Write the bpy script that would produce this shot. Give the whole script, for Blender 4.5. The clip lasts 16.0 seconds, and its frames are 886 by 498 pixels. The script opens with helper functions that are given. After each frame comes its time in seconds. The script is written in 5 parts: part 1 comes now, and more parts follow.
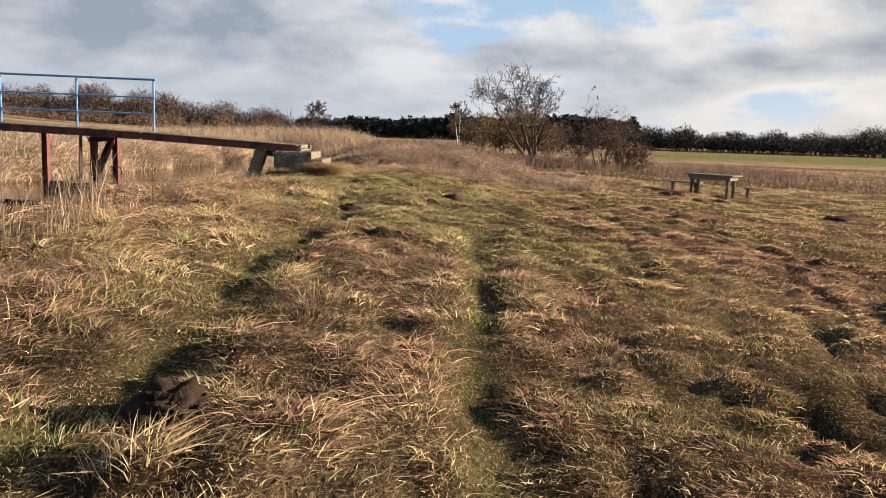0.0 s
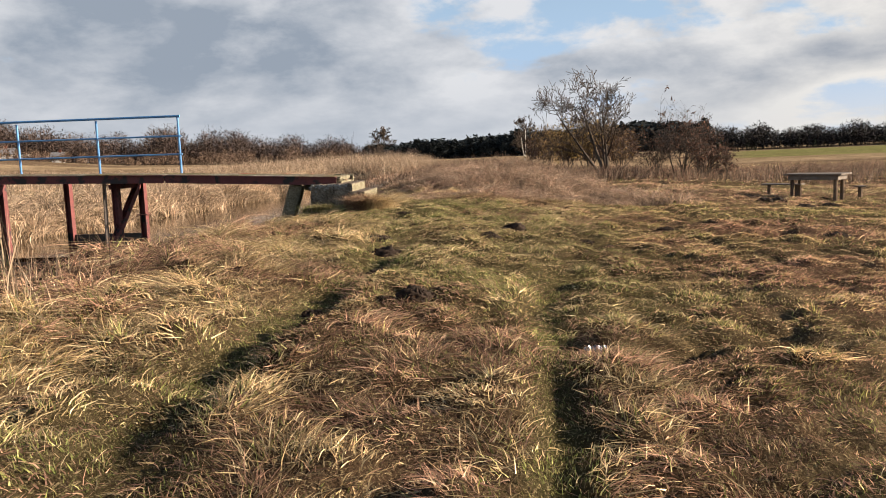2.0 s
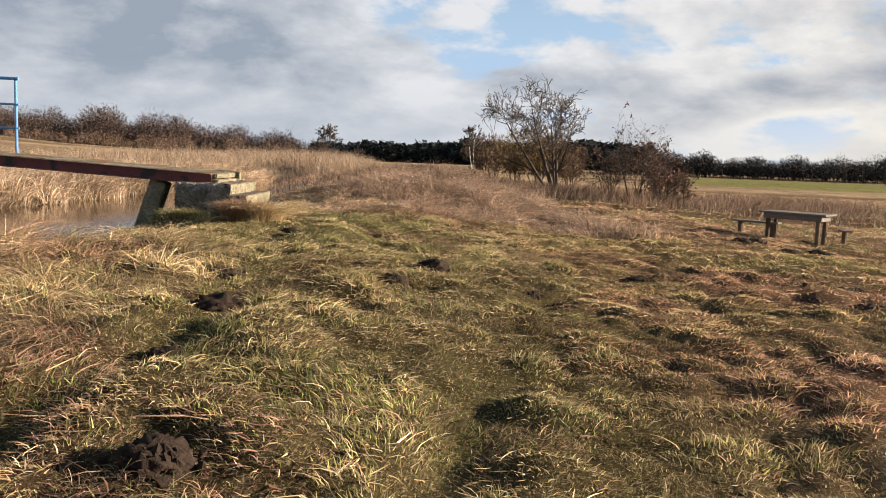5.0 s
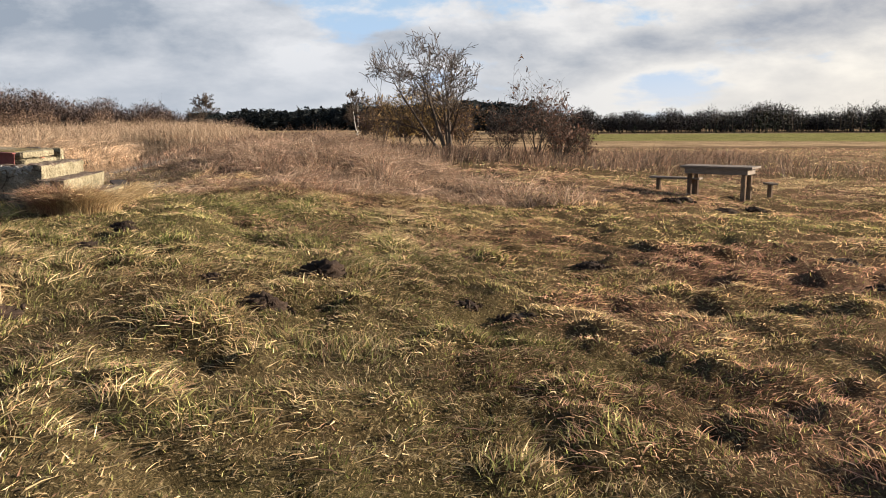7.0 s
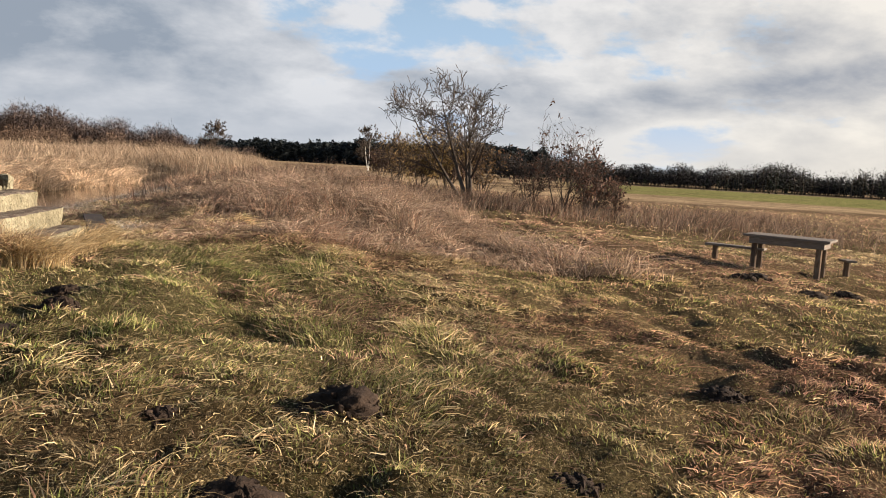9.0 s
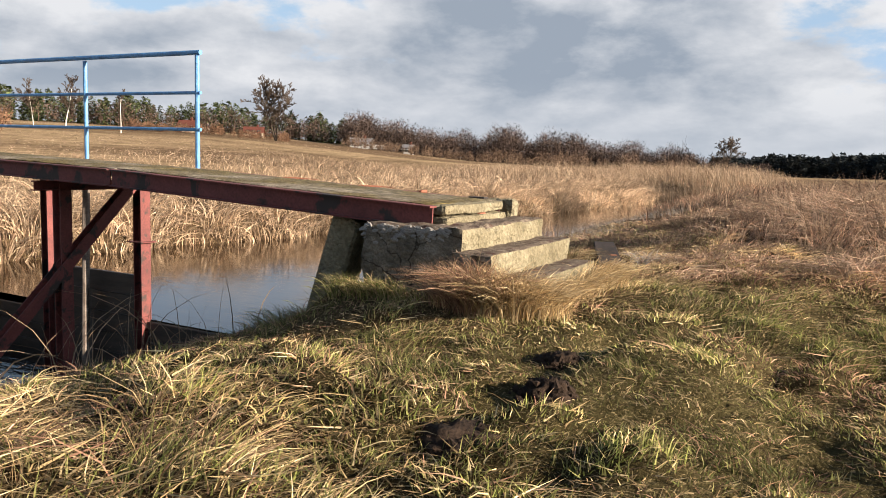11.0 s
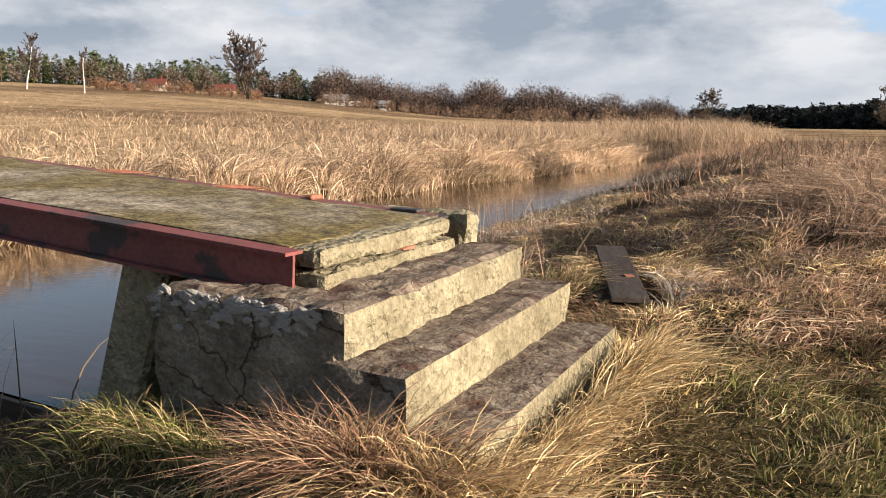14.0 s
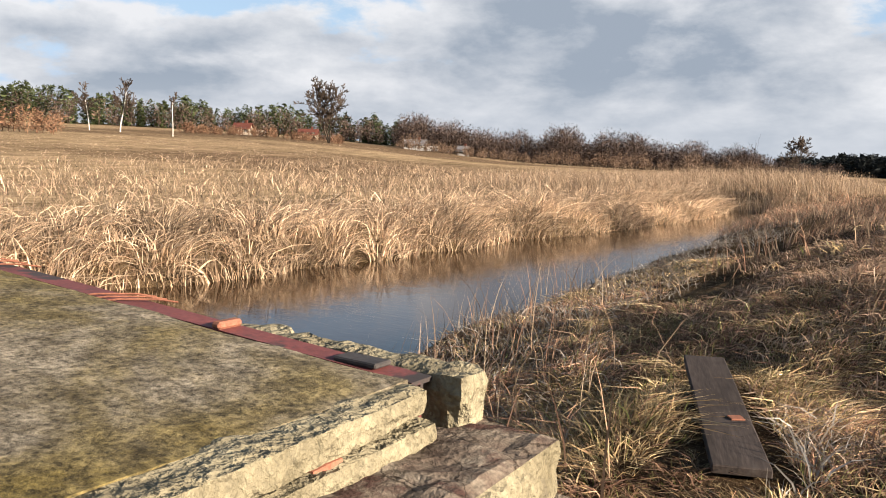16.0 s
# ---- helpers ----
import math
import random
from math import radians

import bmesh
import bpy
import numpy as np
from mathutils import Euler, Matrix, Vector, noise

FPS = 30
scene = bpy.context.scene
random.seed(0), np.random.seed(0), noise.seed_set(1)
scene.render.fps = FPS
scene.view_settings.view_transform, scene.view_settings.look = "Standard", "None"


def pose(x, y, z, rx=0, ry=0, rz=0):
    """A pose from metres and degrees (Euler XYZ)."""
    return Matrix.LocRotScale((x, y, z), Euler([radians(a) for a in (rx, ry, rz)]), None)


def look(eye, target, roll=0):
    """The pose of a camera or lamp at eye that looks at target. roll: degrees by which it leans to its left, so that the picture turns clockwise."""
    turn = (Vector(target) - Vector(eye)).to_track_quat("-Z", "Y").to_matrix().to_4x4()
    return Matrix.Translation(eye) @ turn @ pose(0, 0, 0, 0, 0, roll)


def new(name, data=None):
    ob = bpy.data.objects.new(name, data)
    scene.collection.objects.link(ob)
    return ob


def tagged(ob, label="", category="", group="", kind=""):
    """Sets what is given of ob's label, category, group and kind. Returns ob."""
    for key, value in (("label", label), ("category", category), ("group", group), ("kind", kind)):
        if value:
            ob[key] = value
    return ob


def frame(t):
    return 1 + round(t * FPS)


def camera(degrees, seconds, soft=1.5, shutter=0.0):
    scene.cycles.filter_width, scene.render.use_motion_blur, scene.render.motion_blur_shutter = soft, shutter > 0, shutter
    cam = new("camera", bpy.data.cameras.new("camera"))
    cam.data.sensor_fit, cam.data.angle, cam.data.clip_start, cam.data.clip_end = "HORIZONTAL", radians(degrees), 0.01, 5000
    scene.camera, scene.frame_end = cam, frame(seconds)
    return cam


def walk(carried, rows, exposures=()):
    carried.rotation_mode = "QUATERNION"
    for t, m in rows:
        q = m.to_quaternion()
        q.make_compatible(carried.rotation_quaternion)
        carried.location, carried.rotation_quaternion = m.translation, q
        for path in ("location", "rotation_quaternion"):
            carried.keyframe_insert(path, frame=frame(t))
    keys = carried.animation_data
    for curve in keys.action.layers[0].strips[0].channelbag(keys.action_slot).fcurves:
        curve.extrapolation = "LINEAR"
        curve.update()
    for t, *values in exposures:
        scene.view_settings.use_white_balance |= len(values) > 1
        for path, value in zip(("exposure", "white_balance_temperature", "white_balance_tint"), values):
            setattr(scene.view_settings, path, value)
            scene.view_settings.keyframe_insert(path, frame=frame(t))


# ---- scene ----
cam = camera(56.5, 16.0, soft=1.0)
PATH = [
    (0, (0.559, 1.566, 1.225), (0.463, 3.543, 0.941), 2.1),
    (0.5, (0.556, 2.176, 1.242), (0.504, 4.154, 0.952), 0.7),
    (1, (0.53, 2.844, 1.28), (0.462, 4.827, 1.031), -1.1),
    (1.5, (0.538, 3.473, 1.239), (0.286, 5.448, 1.048), -3.1),
    (2, (0.581, 4.07, 1.227), (0.307, 6.037, 0.988), -2.3),
    (2.5, (0.637, 4.701, 1.206), (0.376, 6.666, 0.937), -0.7),
    (3, (0.661, 5.29, 1.179), (0.369, 7.247, 0.89), -0.1),
    (3.5, (0.64, 5.863, 1.152), (0.349, 7.815, 0.827), 0.9),
    (4, (0.64, 6.502, 1.164), (0.333, 8.465, 0.935), 1.2),
    (4.5, (0.615, 7.152, 1.15), (0.415, 9.123, 0.871), 2.8),
    (5, (0.64, 7.697, 1.205), (0.506, 9.679, 0.978), 2.3),
    (5.2, (0.68, 7.857, 1.177), (0.6, 9.847, 0.996), 1.7),
    (7.3, (0.399, 10.506, 1.134), (0.532, 12.474, 0.803), 0.1),
    (7.5, (0.36, 10.659, 1.216), (0.343, 12.63, 0.874), -0.2),
    (8, (0.197, 11.149, 1.232), (-0.056, 13.103, 0.886), 0.7),
    (8.5, (0.137, 11.795, 1.223), (-0.088, 13.761, 0.932), 1.3),
    (9, (0.144, 12.534, 1.19), (0.267, 14.519, 0.979), 3.6),
    (9.5, (0.026, 13.0, 1.174), (0.066, 14.99, 0.979), 4.8),
    (10, (-0.119, 13.492, 1.094), (-0.715, 15.393, 0.923), 2.2),
    (10.2, (-0.179, 13.685, 1.089), (-0.973, 15.511, 0.895), 2.7),
    (12.3, (-1.184, 15.796, 1.268), (-2.275, 17.457, 1.047), 1.2),
    (12.5, (-1.268, 15.955, 1.286), (-2.336, 17.634, 1.083), 1.2),
    (13, (-1.536, 16.391, 1.331), (-2.56, 18.097, 1.136), 1.6),
    (13.5, (-1.741, 16.947, 1.278), (-2.767, 18.646, 1.031), 1.6),
    (14, (-1.772, 17.285, 1.258), (-2.744, 19.002, 0.934), 0.7),
    (14.5, (-1.908, 17.718, 1.345), (-2.646, 19.55, 1.032), 1.2),
    (15, (-2.077, 18.205, 1.33), (-2.862, 20.026, 1.072), -0.8),
    (15.5, (-2.207, 18.512, 1.301), (-3.2, 20.233, 1.077), -0.0),
    (16, (-2.391, 18.88, 1.363), (-3.529, 20.51, 1.142), 1.3),
]
walk(cam, [(t, look(eye, target, roll)) for t, eye, target, roll in PATH], [(0.0, 1.54), (1.5, 1.58), (2.0, 1.48), (3.0, 1.56), (3.5, 1.66), (4.0, 1.56), (5.0, 1.55), (7.5, 1.60), (8.5, 1.62), (9.0, 1.48), (9.5, 1.30), (10.0, 1.52), (12.5, 1.60), (16.0, 1.66)])

# ---- world, sun, exposure ----
SUN_AZ, SUN_EL = 83.0, 16.0          # degrees to the right of +y, degrees above the horizon

world = bpy.data.worlds.new("winter_sky")
scene.world = world
world.use_nodes = True
wt = world.node_tree
wt.nodes.clear()


def wmath(op, a, b=None, c=None, clamp=False):
    n = wt.nodes.new("ShaderNodeMath")
    n.operation, n.use_clamp = op, clamp
    for i, v in enumerate((a, b, c)):
        if v is None:
            continue
        if isinstance(v, (int, float)):
            n.inputs[i].default_value = v
        else:
            wt.links.new(v, n.inputs[i])
    return n.outputs[0]


def wstep(v, lo, hi):
    n = wt.nodes.new("ShaderNodeMapRange")
    n.interpolation_type = "SMOOTHSTEP"
    n.inputs["From Min"].default_value, n.inputs["From Max"].default_value = lo, hi
    wt.links.new(v, n.inputs["Value"])
    return n.outputs[0]


def wmix(f, a, b):
    n = wt.nodes.new("ShaderNodeMix")
    n.data_type = "RGBA"
    wt.links.new(f, n.inputs["Factor"])
    for sock, v in ((n.inputs[6], a), (n.inputs[7], b)):
        if isinstance(v, tuple):
            sock.default_value = (*v, 1)
        else:
            wt.links.new(v, sock)
    return n.outputs[2]


def wnoise(vec, scale, detail, rough=0.55, warp=0.0):
    n = wt.nodes.new("ShaderNodeTexNoise")
    n.inputs["Scale"].default_value, n.inputs["Detail"].default_value = scale, detail
    n.inputs["Roughness"].default_value, n.inputs["Distortion"].default_value = rough, warp
    wt.links.new(vec, n.inputs["Vector"])
    return n.outputs["Fac"]


sky = wt.nodes.new("ShaderNodeTexSky")
sky.sky_type, sky.sun_disc = "NISHITA", False
sky.sun_elevation, sky.sun_rotation = radians(SUN_EL), radians(SUN_AZ)
sky.air_density, sky.dust_density, sky.ozone_density = 1.0, 1.2, 1.0
sky_dim = wt.nodes.new("ShaderNodeVectorMath")
sky_dim.operation = "SCALE"
sky_dim.inputs["Scale"].default_value = 0.15
wt.links.new(sky.outputs[0], sky_dim.inputs[0])

coord = wt.nodes.new("ShaderNodeTexCoord")
split = wt.nodes.new("ShaderNodeSeparateXYZ")
wt.links.new(coord.outputs["Generated"], split.inputs[0])
dx, dy, dz = split.outputs
azim = wmath("ARCTAN2", dx, dy)                      # radians, to the right of +y
elev = wmath("ARCSINE", dz)
def cloud_at(d_az, d_el, scale, detail, rough, seed):
    """Cloud noise over the sky, shifted by some radians; banks are about three times as long as high."""
    join = wt.nodes.new("ShaderNodeCombineXYZ")
    wt.links.new(wmath("MULTIPLY", wmath("ADD", azim, d_az), 4.2), join.inputs[0])
    wt.links.new(wmath("MULTIPLY", wmath("POWER", wmath("MAXIMUM", wmath("ADD", elev, 0.02 + d_el), 0.001), 0.75), 7.6), join.inputs[1])
    join.inputs[2].default_value = seed
    return wnoise(join.outputs[0], scale, detail, rough, 0.12)


def cover_at(d_az, d_el):
    return wmath("ADD", wmath("MULTIPLY", cloud_at(d_az, d_el, 1.0, 2, 0.5, 2.3), 0.55), wmath("MULTIPLY", cloud_at(d_az, d_el, 2.3, 9, 0.58, 7.1), 0.55))


def bank(az0, el0, slope, half_az, half_el):
    """A long low bank of cloud: 1 along its axis, 0 outside."""
    off = wmath("ABSOLUTE", wmath("SUBTRACT", elev, wmath("ADD", wmath("MULTIPLY", wmath("SUBTRACT", azim, az0), slope), el0)))
    return wmath("MULTIPLY", wstep(wmath("ABSOLUTE", wmath("SUBTRACT", azim, az0)), half_az, half_az * 0.35), wstep(off, half_el, half_el * 0.3))


# the cover breaks open high over the middle of the valley and towards the zenith
gap = wmath("MULTIPLY", wstep(wmath("ABSOLUTE", wmath("SUBTRACT", azim, 0.02)), 0.32, 0.05), wstep(elev, 0.085, 0.15))
west_gap = wmath("MULTIPLY", wstep(wmath("ABSOLUTE", wmath("ADD", azim, 0.86)), 0.34, 0.12), wstep(elev, 0.12, 0.19))
opening = wmath("ADD", wmath("ADD", wmath("MULTIPLY", gap, 0.13), wmath("MULTIPLY", west_gap, 0.24)), wmath("MULTIPLY", wstep(elev, 0.17, 0.31), 0.32))
banks = wmath("ADD", wmath("MULTIPLY", bank(0.40, 0.092, 0.15, 0.36, 0.034), 0.12), wmath("MULTIPLY", bank(0.06, 0.090, 0.02, 0.16, 0.026), 0.08))
banks = wmath("ADD", banks, wmath("MULTIPLY", wmath("MULTIPLY", wstep(azim, -0.10, -0.26), wstep(azim, -0.85, -0.6)), 0.07))
opening = wmath("SUBTRACT", opening, banks)
dens = wmath("SUBTRACT", cover_at(0.0, 0.0), opening)
toward = wmath("SUBTRACT", cover_at(0.07, 0.028), opening)
cloud = wstep(dens, 0.40, 0.50)
lit = wmath("ADD", wmath("MULTIPLY", wmath("SUBTRACT", dens, toward), 3.6), wmath("SUBTRACT", 1.02, wmath("MULTIPLY", wstep(dens, 0.40, 0.72), 0.95)), None, True)
near_sun = wstep(azim, -0.1, 0.75)
pale = wmix(near_sun, (0.79, 0.80, 0.83), (0.98, 0.92, 0.83))
grey = wmix(near_sun, (0.33, 0.385, 0.465), (0.40, 0.42, 0.47))
body = wmix(lit, grey, pale)
low_haze = wstep(elev, 0.10, 0.0)
clear_sky = wmix(wstep(elev, 0.40, 0.0), sky_dim.outputs[0], (0.46, 0.64, 0.90))
hazed = wmix(wmath("MULTIPLY", low_haze, 0.62), wmix(cloud, clear_sky, body), wmix(near_sun, (0.60, 0.64, 0.70), (1.10, 1.00, 0.84)))
backdrop = wt.nodes.new("ShaderNodeBackground")
wt.links.new(hazed, backdrop.inputs["Color"])
backdrop.inputs["Strength"].default_value = 0.345
world_out = wt.nodes.new("ShaderNodeOutputWorld")
wt.links.new(backdrop.outputs[0], world_out.inputs["Surface"])

sun_data = bpy.data.lights.new("sun", "SUN")
sun_data.energy, sun_data.angle, sun_data.color = 5.0, radians(0.6), (1.0, 0.835, 0.665)
sun = new("sun", sun_data)
a, e = radians(SUN_AZ), radians(SUN_EL)
sun.matrix_world = look((60 * math.sin(a) * math.cos(e), 60 * math.cos(a) * math.cos(e), 60 * math.sin(e)), (0, 0, 0))


# ---- materials ----
def material(name, rough=0.8, metal=0.0):
    m = bpy.data.materials.new(name)
    m.use_nodes = True
    b = m.node_tree.nodes["Principled BSDF"]
    b.inputs["Roughness"].default_value, b.inputs["Metallic"].default_value = rough, metal
    return m, m.node_tree, b


def link(nt, a, b):
    nt.links.new(a, b)


def noise_fac(nt, scale, detail=5, rough=0.55, stretch=(1, 1, 1), warp=0.0, source="Object"):
    c, mp, n = (nt.nodes.new(k) for k in ("ShaderNodeTexCoord", "ShaderNodeMapping", "ShaderNodeTexNoise"))
    mp.inputs["Scale"].default_value = stretch
    n.inputs["Scale"].default_value, n.inputs["Detail"].default_value = scale, detail
    n.inputs["Roughness"].default_value, n.inputs["Distortion"].default_value = rough, warp
    link(nt, c.outputs[source], mp.inputs[0])
    link(nt, mp.outputs[0], n.inputs["Vector"])
    return n.outputs["Fac"]


def ramp(nt, fac, stops):
    r = nt.nodes.new("ShaderNodeValToRGB")
    while len(r.color_ramp.elements) < len(stops):
        r.color_ramp.elements.new(0.5)
    for el, (p, c) in zip(r.color_ramp.elements, stops):
        el.position, el.color = p, (*c, 1)
    link(nt, fac, r.inputs[0])
    return r.outputs[0]


def mixed(nt, fac, a, b, mode="MIX"):
    n = nt.nodes.new("ShaderNodeMix")
    n.data_type, n.blend_type = "RGBA", mode
    for s, v in ((n.inputs[0], fac), (n.inputs[6], a), (n.inputs[7], b)):
        if isinstance(v, tuple):
            s.default_value = (*v, 1)
        elif isinstance(v, (int, float)):
            s.default_value = v
        else:
            link(nt, v, s)
    return n.outputs[2]


def relief(nt, b, fac, strength, dist=0.01):
    n = nt.nodes.new("ShaderNodeBump")
    n.inputs["Strength"].default_value, n.inputs["Distance"].default_value = strength, dist
    link(nt, fac, n.inputs["Height"])
    link(nt, n.outputs[0], b.inputs["Normal"])


def two_scale(name, stops, scale, fine_scale, rough=0.85, bump=0.4, dist=0.01, stains=None, stain_at=(0.55, 0.68), stain_scale=2.0, stretch=(1, 1, 1), metal=0.0, lumps=0, cracks=0):
    """Colour by a coarse noise, darkened and lightened by a fine one, with stains and fine relief."""
    m, nt, b = material(name, rough, metal)
    b.inputs["Specular IOR Level"].default_value = 0.5 if rough < 0.8 else 0.15
    col = ramp(nt, noise_fac(nt, scale, 6, 0.6, stretch), [(p, tuple(0.84 * q for q in c)) for p, c in stops])
    grain = noise_fac(nt, fine_scale, 4, 0.6, stretch)
    col = mixed(nt, 0.55, col, ramp(nt, grain, [(0.3, (0.35, 0.35, 0.35)), (0.7, (0.95, 0.95, 0.95))]), "OVERLAY")
    if stains:
        f = nt.nodes.new("ShaderNodeMapRange")
        f.inputs[1].default_value, f.inputs[2].default_value = stain_at
        link(nt, noise_fac(nt, stain_scale, 7, 0.62, stretch, 0.3), f.inputs[0])
        col = mixed(nt, f.outputs[0], col, stains)
    if cracks:
        tex, cells, line = (nt.nodes.new(k) for k in ("ShaderNodeTexCoord", "ShaderNodeTexVoronoi", "ShaderNodeMapRange"))
        bend = nt.nodes.new("ShaderNodeTexNoise")
        bend.inputs["Scale"].default_value, bend.inputs["Detail"].default_value = 7.0, 5
        sway = nt.nodes.new("ShaderNodeVectorMath")
        sway.operation = "MULTIPLY_ADD"
        sway.inputs[1].default_value = (0.22, 0.22, 0.22)
        cells.feature = "DISTANCE_TO_EDGE"
        cells.inputs["Scale"].default_value = cracks
        line.inputs[1].default_value, line.inputs[2].default_value, line.inputs[3].default_value, line.inputs[4].default_value = 0.003, 0.020, 0.9, 0.0
        link(nt, tex.outputs["Object"], bend.inputs["Vector"])
        link(nt, bend.outputs["Color"], sway.inputs[0])
        link(nt, tex.outputs["Object"], sway.inputs[2])
        link(nt, sway.outputs[0], cells.inputs["Vector"])
        link(nt, cells.outputs["Distance"], line.inputs[0])
        col = mixed(nt, line.outputs[0], col, (0.030, 0.022, 0.016))
    link(nt, col, b.inputs["Base Color"])
    if lumps:
        pits = nt.nodes.new("ShaderNodeMath")
        pits.operation = "MULTIPLY_ADD"
        pits.inputs[1].default_value = 1.6
        link(nt, noise_fac(nt, lumps, 3, 0.5), pits.inputs[0])
        link(nt, grain, pits.inputs[2])
        grain = pits.outputs[0]
    relief(nt, b, grain, bump, dist)
    return m


CONCRETE = two_scale("weathered_concrete", [(0.3, (0.145, 0.126, 0.08)), (0.5, (0.215, 0.19, 0.126)), (0.7, (0.285, 0.258, 0.175))], 4, 34, 0.92, 1.0, 0.03, (0.12, 0.105, 0.075), (0.58, 0.74), 13, lumps=24)
TREAD = two_scale("step_tread_concrete", [(0.36, (0.080, 0.058, 0.046)), (0.50, (0.15, 0.122, 0.095)), (0.63, (0.27, 0.235, 0.185))], 6, 60, 0.95, 0.7, 0.012, (0.06, 0.034, 0.028), (0.50, 0.62), 6, lumps=20, cracks=4.5)
# dirty grey concrete for the flank away from the sun, its shade coloured in
CASTFACE = two_scale("dirty_shaded_cast_face", [(0.3, (0.10, 0.088, 0.068)), (0.55, (0.17, 0.15, 0.118)), (0.75, (0.30, 0.27, 0.22))], 9, 60, 0.95, 0.9, 0.025, (0.06, 0.053, 0.036), (0.55, 0.7), 4, lumps=26, cracks=2.6)
RED = two_scale("red_oxide_paint", [(0.3, (0.10, 0.027, 0.026)), (0.6, (0.155, 0.040, 0.036)), (0.8, (0.21, 0.065, 0.053))], 3, 50, 0.72, 0.25, 0.004, (0.030, 0.022, 0.020), (0.54, 0.60), 4)
BLUE = two_scale("blue_rail_paint", [(0.3, (0.07, 0.20, 0.42)), (0.7, (0.12, 0.32, 0.60))], 6, 40, 0.45, 0.15, 0.002, (0.05, 0.05, 0.06), (0.66, 0.72), 9)
DARKIRON = two_scale("dark_iron", [(0.3, (0.02, 0.018, 0.018)), (0.7, (0.06, 0.05, 0.045))], 8, 60, 0.7, 0.3, 0.004)
WET_BOARD = two_scale("wet_black_boards", [(0.3, (0.018, 0.016, 0.014)), (0.7, (0.05, 0.042, 0.035))], 5, 40, 0.55, 0.4, 0.006, stretch=(0.2, 1, 3))
GREYWOOD = two_scale("grey_weathered_wood", [(0.3, (0.16, 0.13, 0.11)), (0.7, (0.30, 0.26, 0.23))], 6, 60, 0.85, 0.5, 0.004, (0.10, 0.075, 0.065), (0.55, 0.7), 2, (1, 0.12, 1))
TABLETOP = two_scale("grey_table_boards", [(0.3, (0.12, 0.098, 0.08)), (0.7, (0.23, 0.195, 0.16))], 5, 50, 0.8, 0.4, 0.004, stretch=(0.15, 1, 1))
LOG = two_scale("dark_post_wood", [(0.3, (0.08, 0.055, 0.04)), (0.7, (0.20, 0.14, 0.09))], 5, 40, 0.9, 0.6, 0.008, stretch=(1, 1, 0.2))
BARK = two_scale("grey_brown_bark", [(0.3, (0.045, 0.035, 0.028)), (0.7, (0.11, 0.088, 0.068))], 8, 60, 0.9, 0.5, 0.006)
BIRCH = two_scale("white_birch_bark", [(0.3, (0.55, 0.50, 0.44)), (0.7, (0.72, 0.68, 0.62))], 2, 20, 0.85, 0.3, 0.004, (0.08, 0.07, 0.06), (0.60, 0.64), 3)
SOIL = two_scale("dark_peat_soil", [(0.3, (0.018, 0.012, 0.009)), (0.6, (0.036, 0.024, 0.017)), (0.8, (0.070, 0.047, 0.033))], 14, 70, 0.95, 0.9, 0.012)
ROOF_RED = two_scale("red_tile_roof", [(0.3, (0.09, 0.032, 0.024)), (0.7, (0.14, 0.052, 0.038))], 0.6, 4, 0.8, 0.2, 0.02)
ROOF_GREY = two_scale("grey_sheet_roof", [(0.3, (0.11, 0.11, 0.12)), (0.7, (0.20, 0.20, 0.21))], 0.6, 4, 0.7, 0.2, 0.02)
BRICK = two_scale("broken_brick", [(0.3, (0.20, 0.085, 0.055)), (0.7, (0.30, 0.13, 0.085))], 20, 90, 0.9, 0.4, 0.004)
PLASTER = two_scale("cream_plaster", [(0.3, (0.36, 0.31, 0.24)), (0.7, (0.46, 0.41, 0.33))], 0.7, 6, 0.9, 0.1, 0.01)
WHITEWALL = two_scale("white_plaster", [(0.3, (0.40, 0.39, 0.37)), (0.7, (0.52, 0.51, 0.49))], 0.7, 6, 0.9, 0.1, 0.01)


def deck_material():
    """Old concrete: grey grit, olive moss in patches, pale worn places."""
    m, nt, b = material("mossy_concrete_deck", 0.95)
    b.inputs["Specular IOR Level"].default_value = 0.2
    patches = ramp(nt, noise_fac(nt, 1.3, 7, 0.65, warp=0.4), [(0.36, (0.098, 0.076, 0.026)), (0.48, (0.115, 0.094, 0.050)), (0.57, (0.150, 0.130, 0.098)), (0.72, (0.25, 0.225, 0.185))])
    mottle = noise_fac(nt, 11, 6, 0.7)
    grit = noise_fac(nt, 48, 5, 0.75)
    col = mixed(nt, 0.8, patches, ramp(nt, mottle, [(0.34, (0.16, 0.15, 0.12)), (0.66, (0.86, 0.86, 0.84))]), "OVERLAY")
    col = mixed(nt, 0.85, col, ramp(nt, grit, [(0.36, (0.10, 0.10, 0.09)), (0.62, (0.92, 0.92, 0.92))]), "OVERLAY")
    link(nt, col, b.inputs["Base Color"])
    relief(nt, b, grit, 0.8, 0.012)
    return m


STONE = two_scale("grey_field_stone", [(0.3, (0.12, 0.115, 0.105)), (0.5, (0.25, 0.245, 0.23)), (0.7, (0.46, 0.45, 0.43))], 9, 60, 0.9, 0.5, 0.01)
DECK = deck_material()
PLANK = two_scale("dark_wet_plank", [(0.3, (0.030, 0.024, 0.021)), (0.7, (0.065, 0.052, 0.046))], 6, 60, 0.85, 0.5, 0.004, (0.10, 0.09, 0.085), (0.62, 0.74), 5, (1, 0.12, 1))


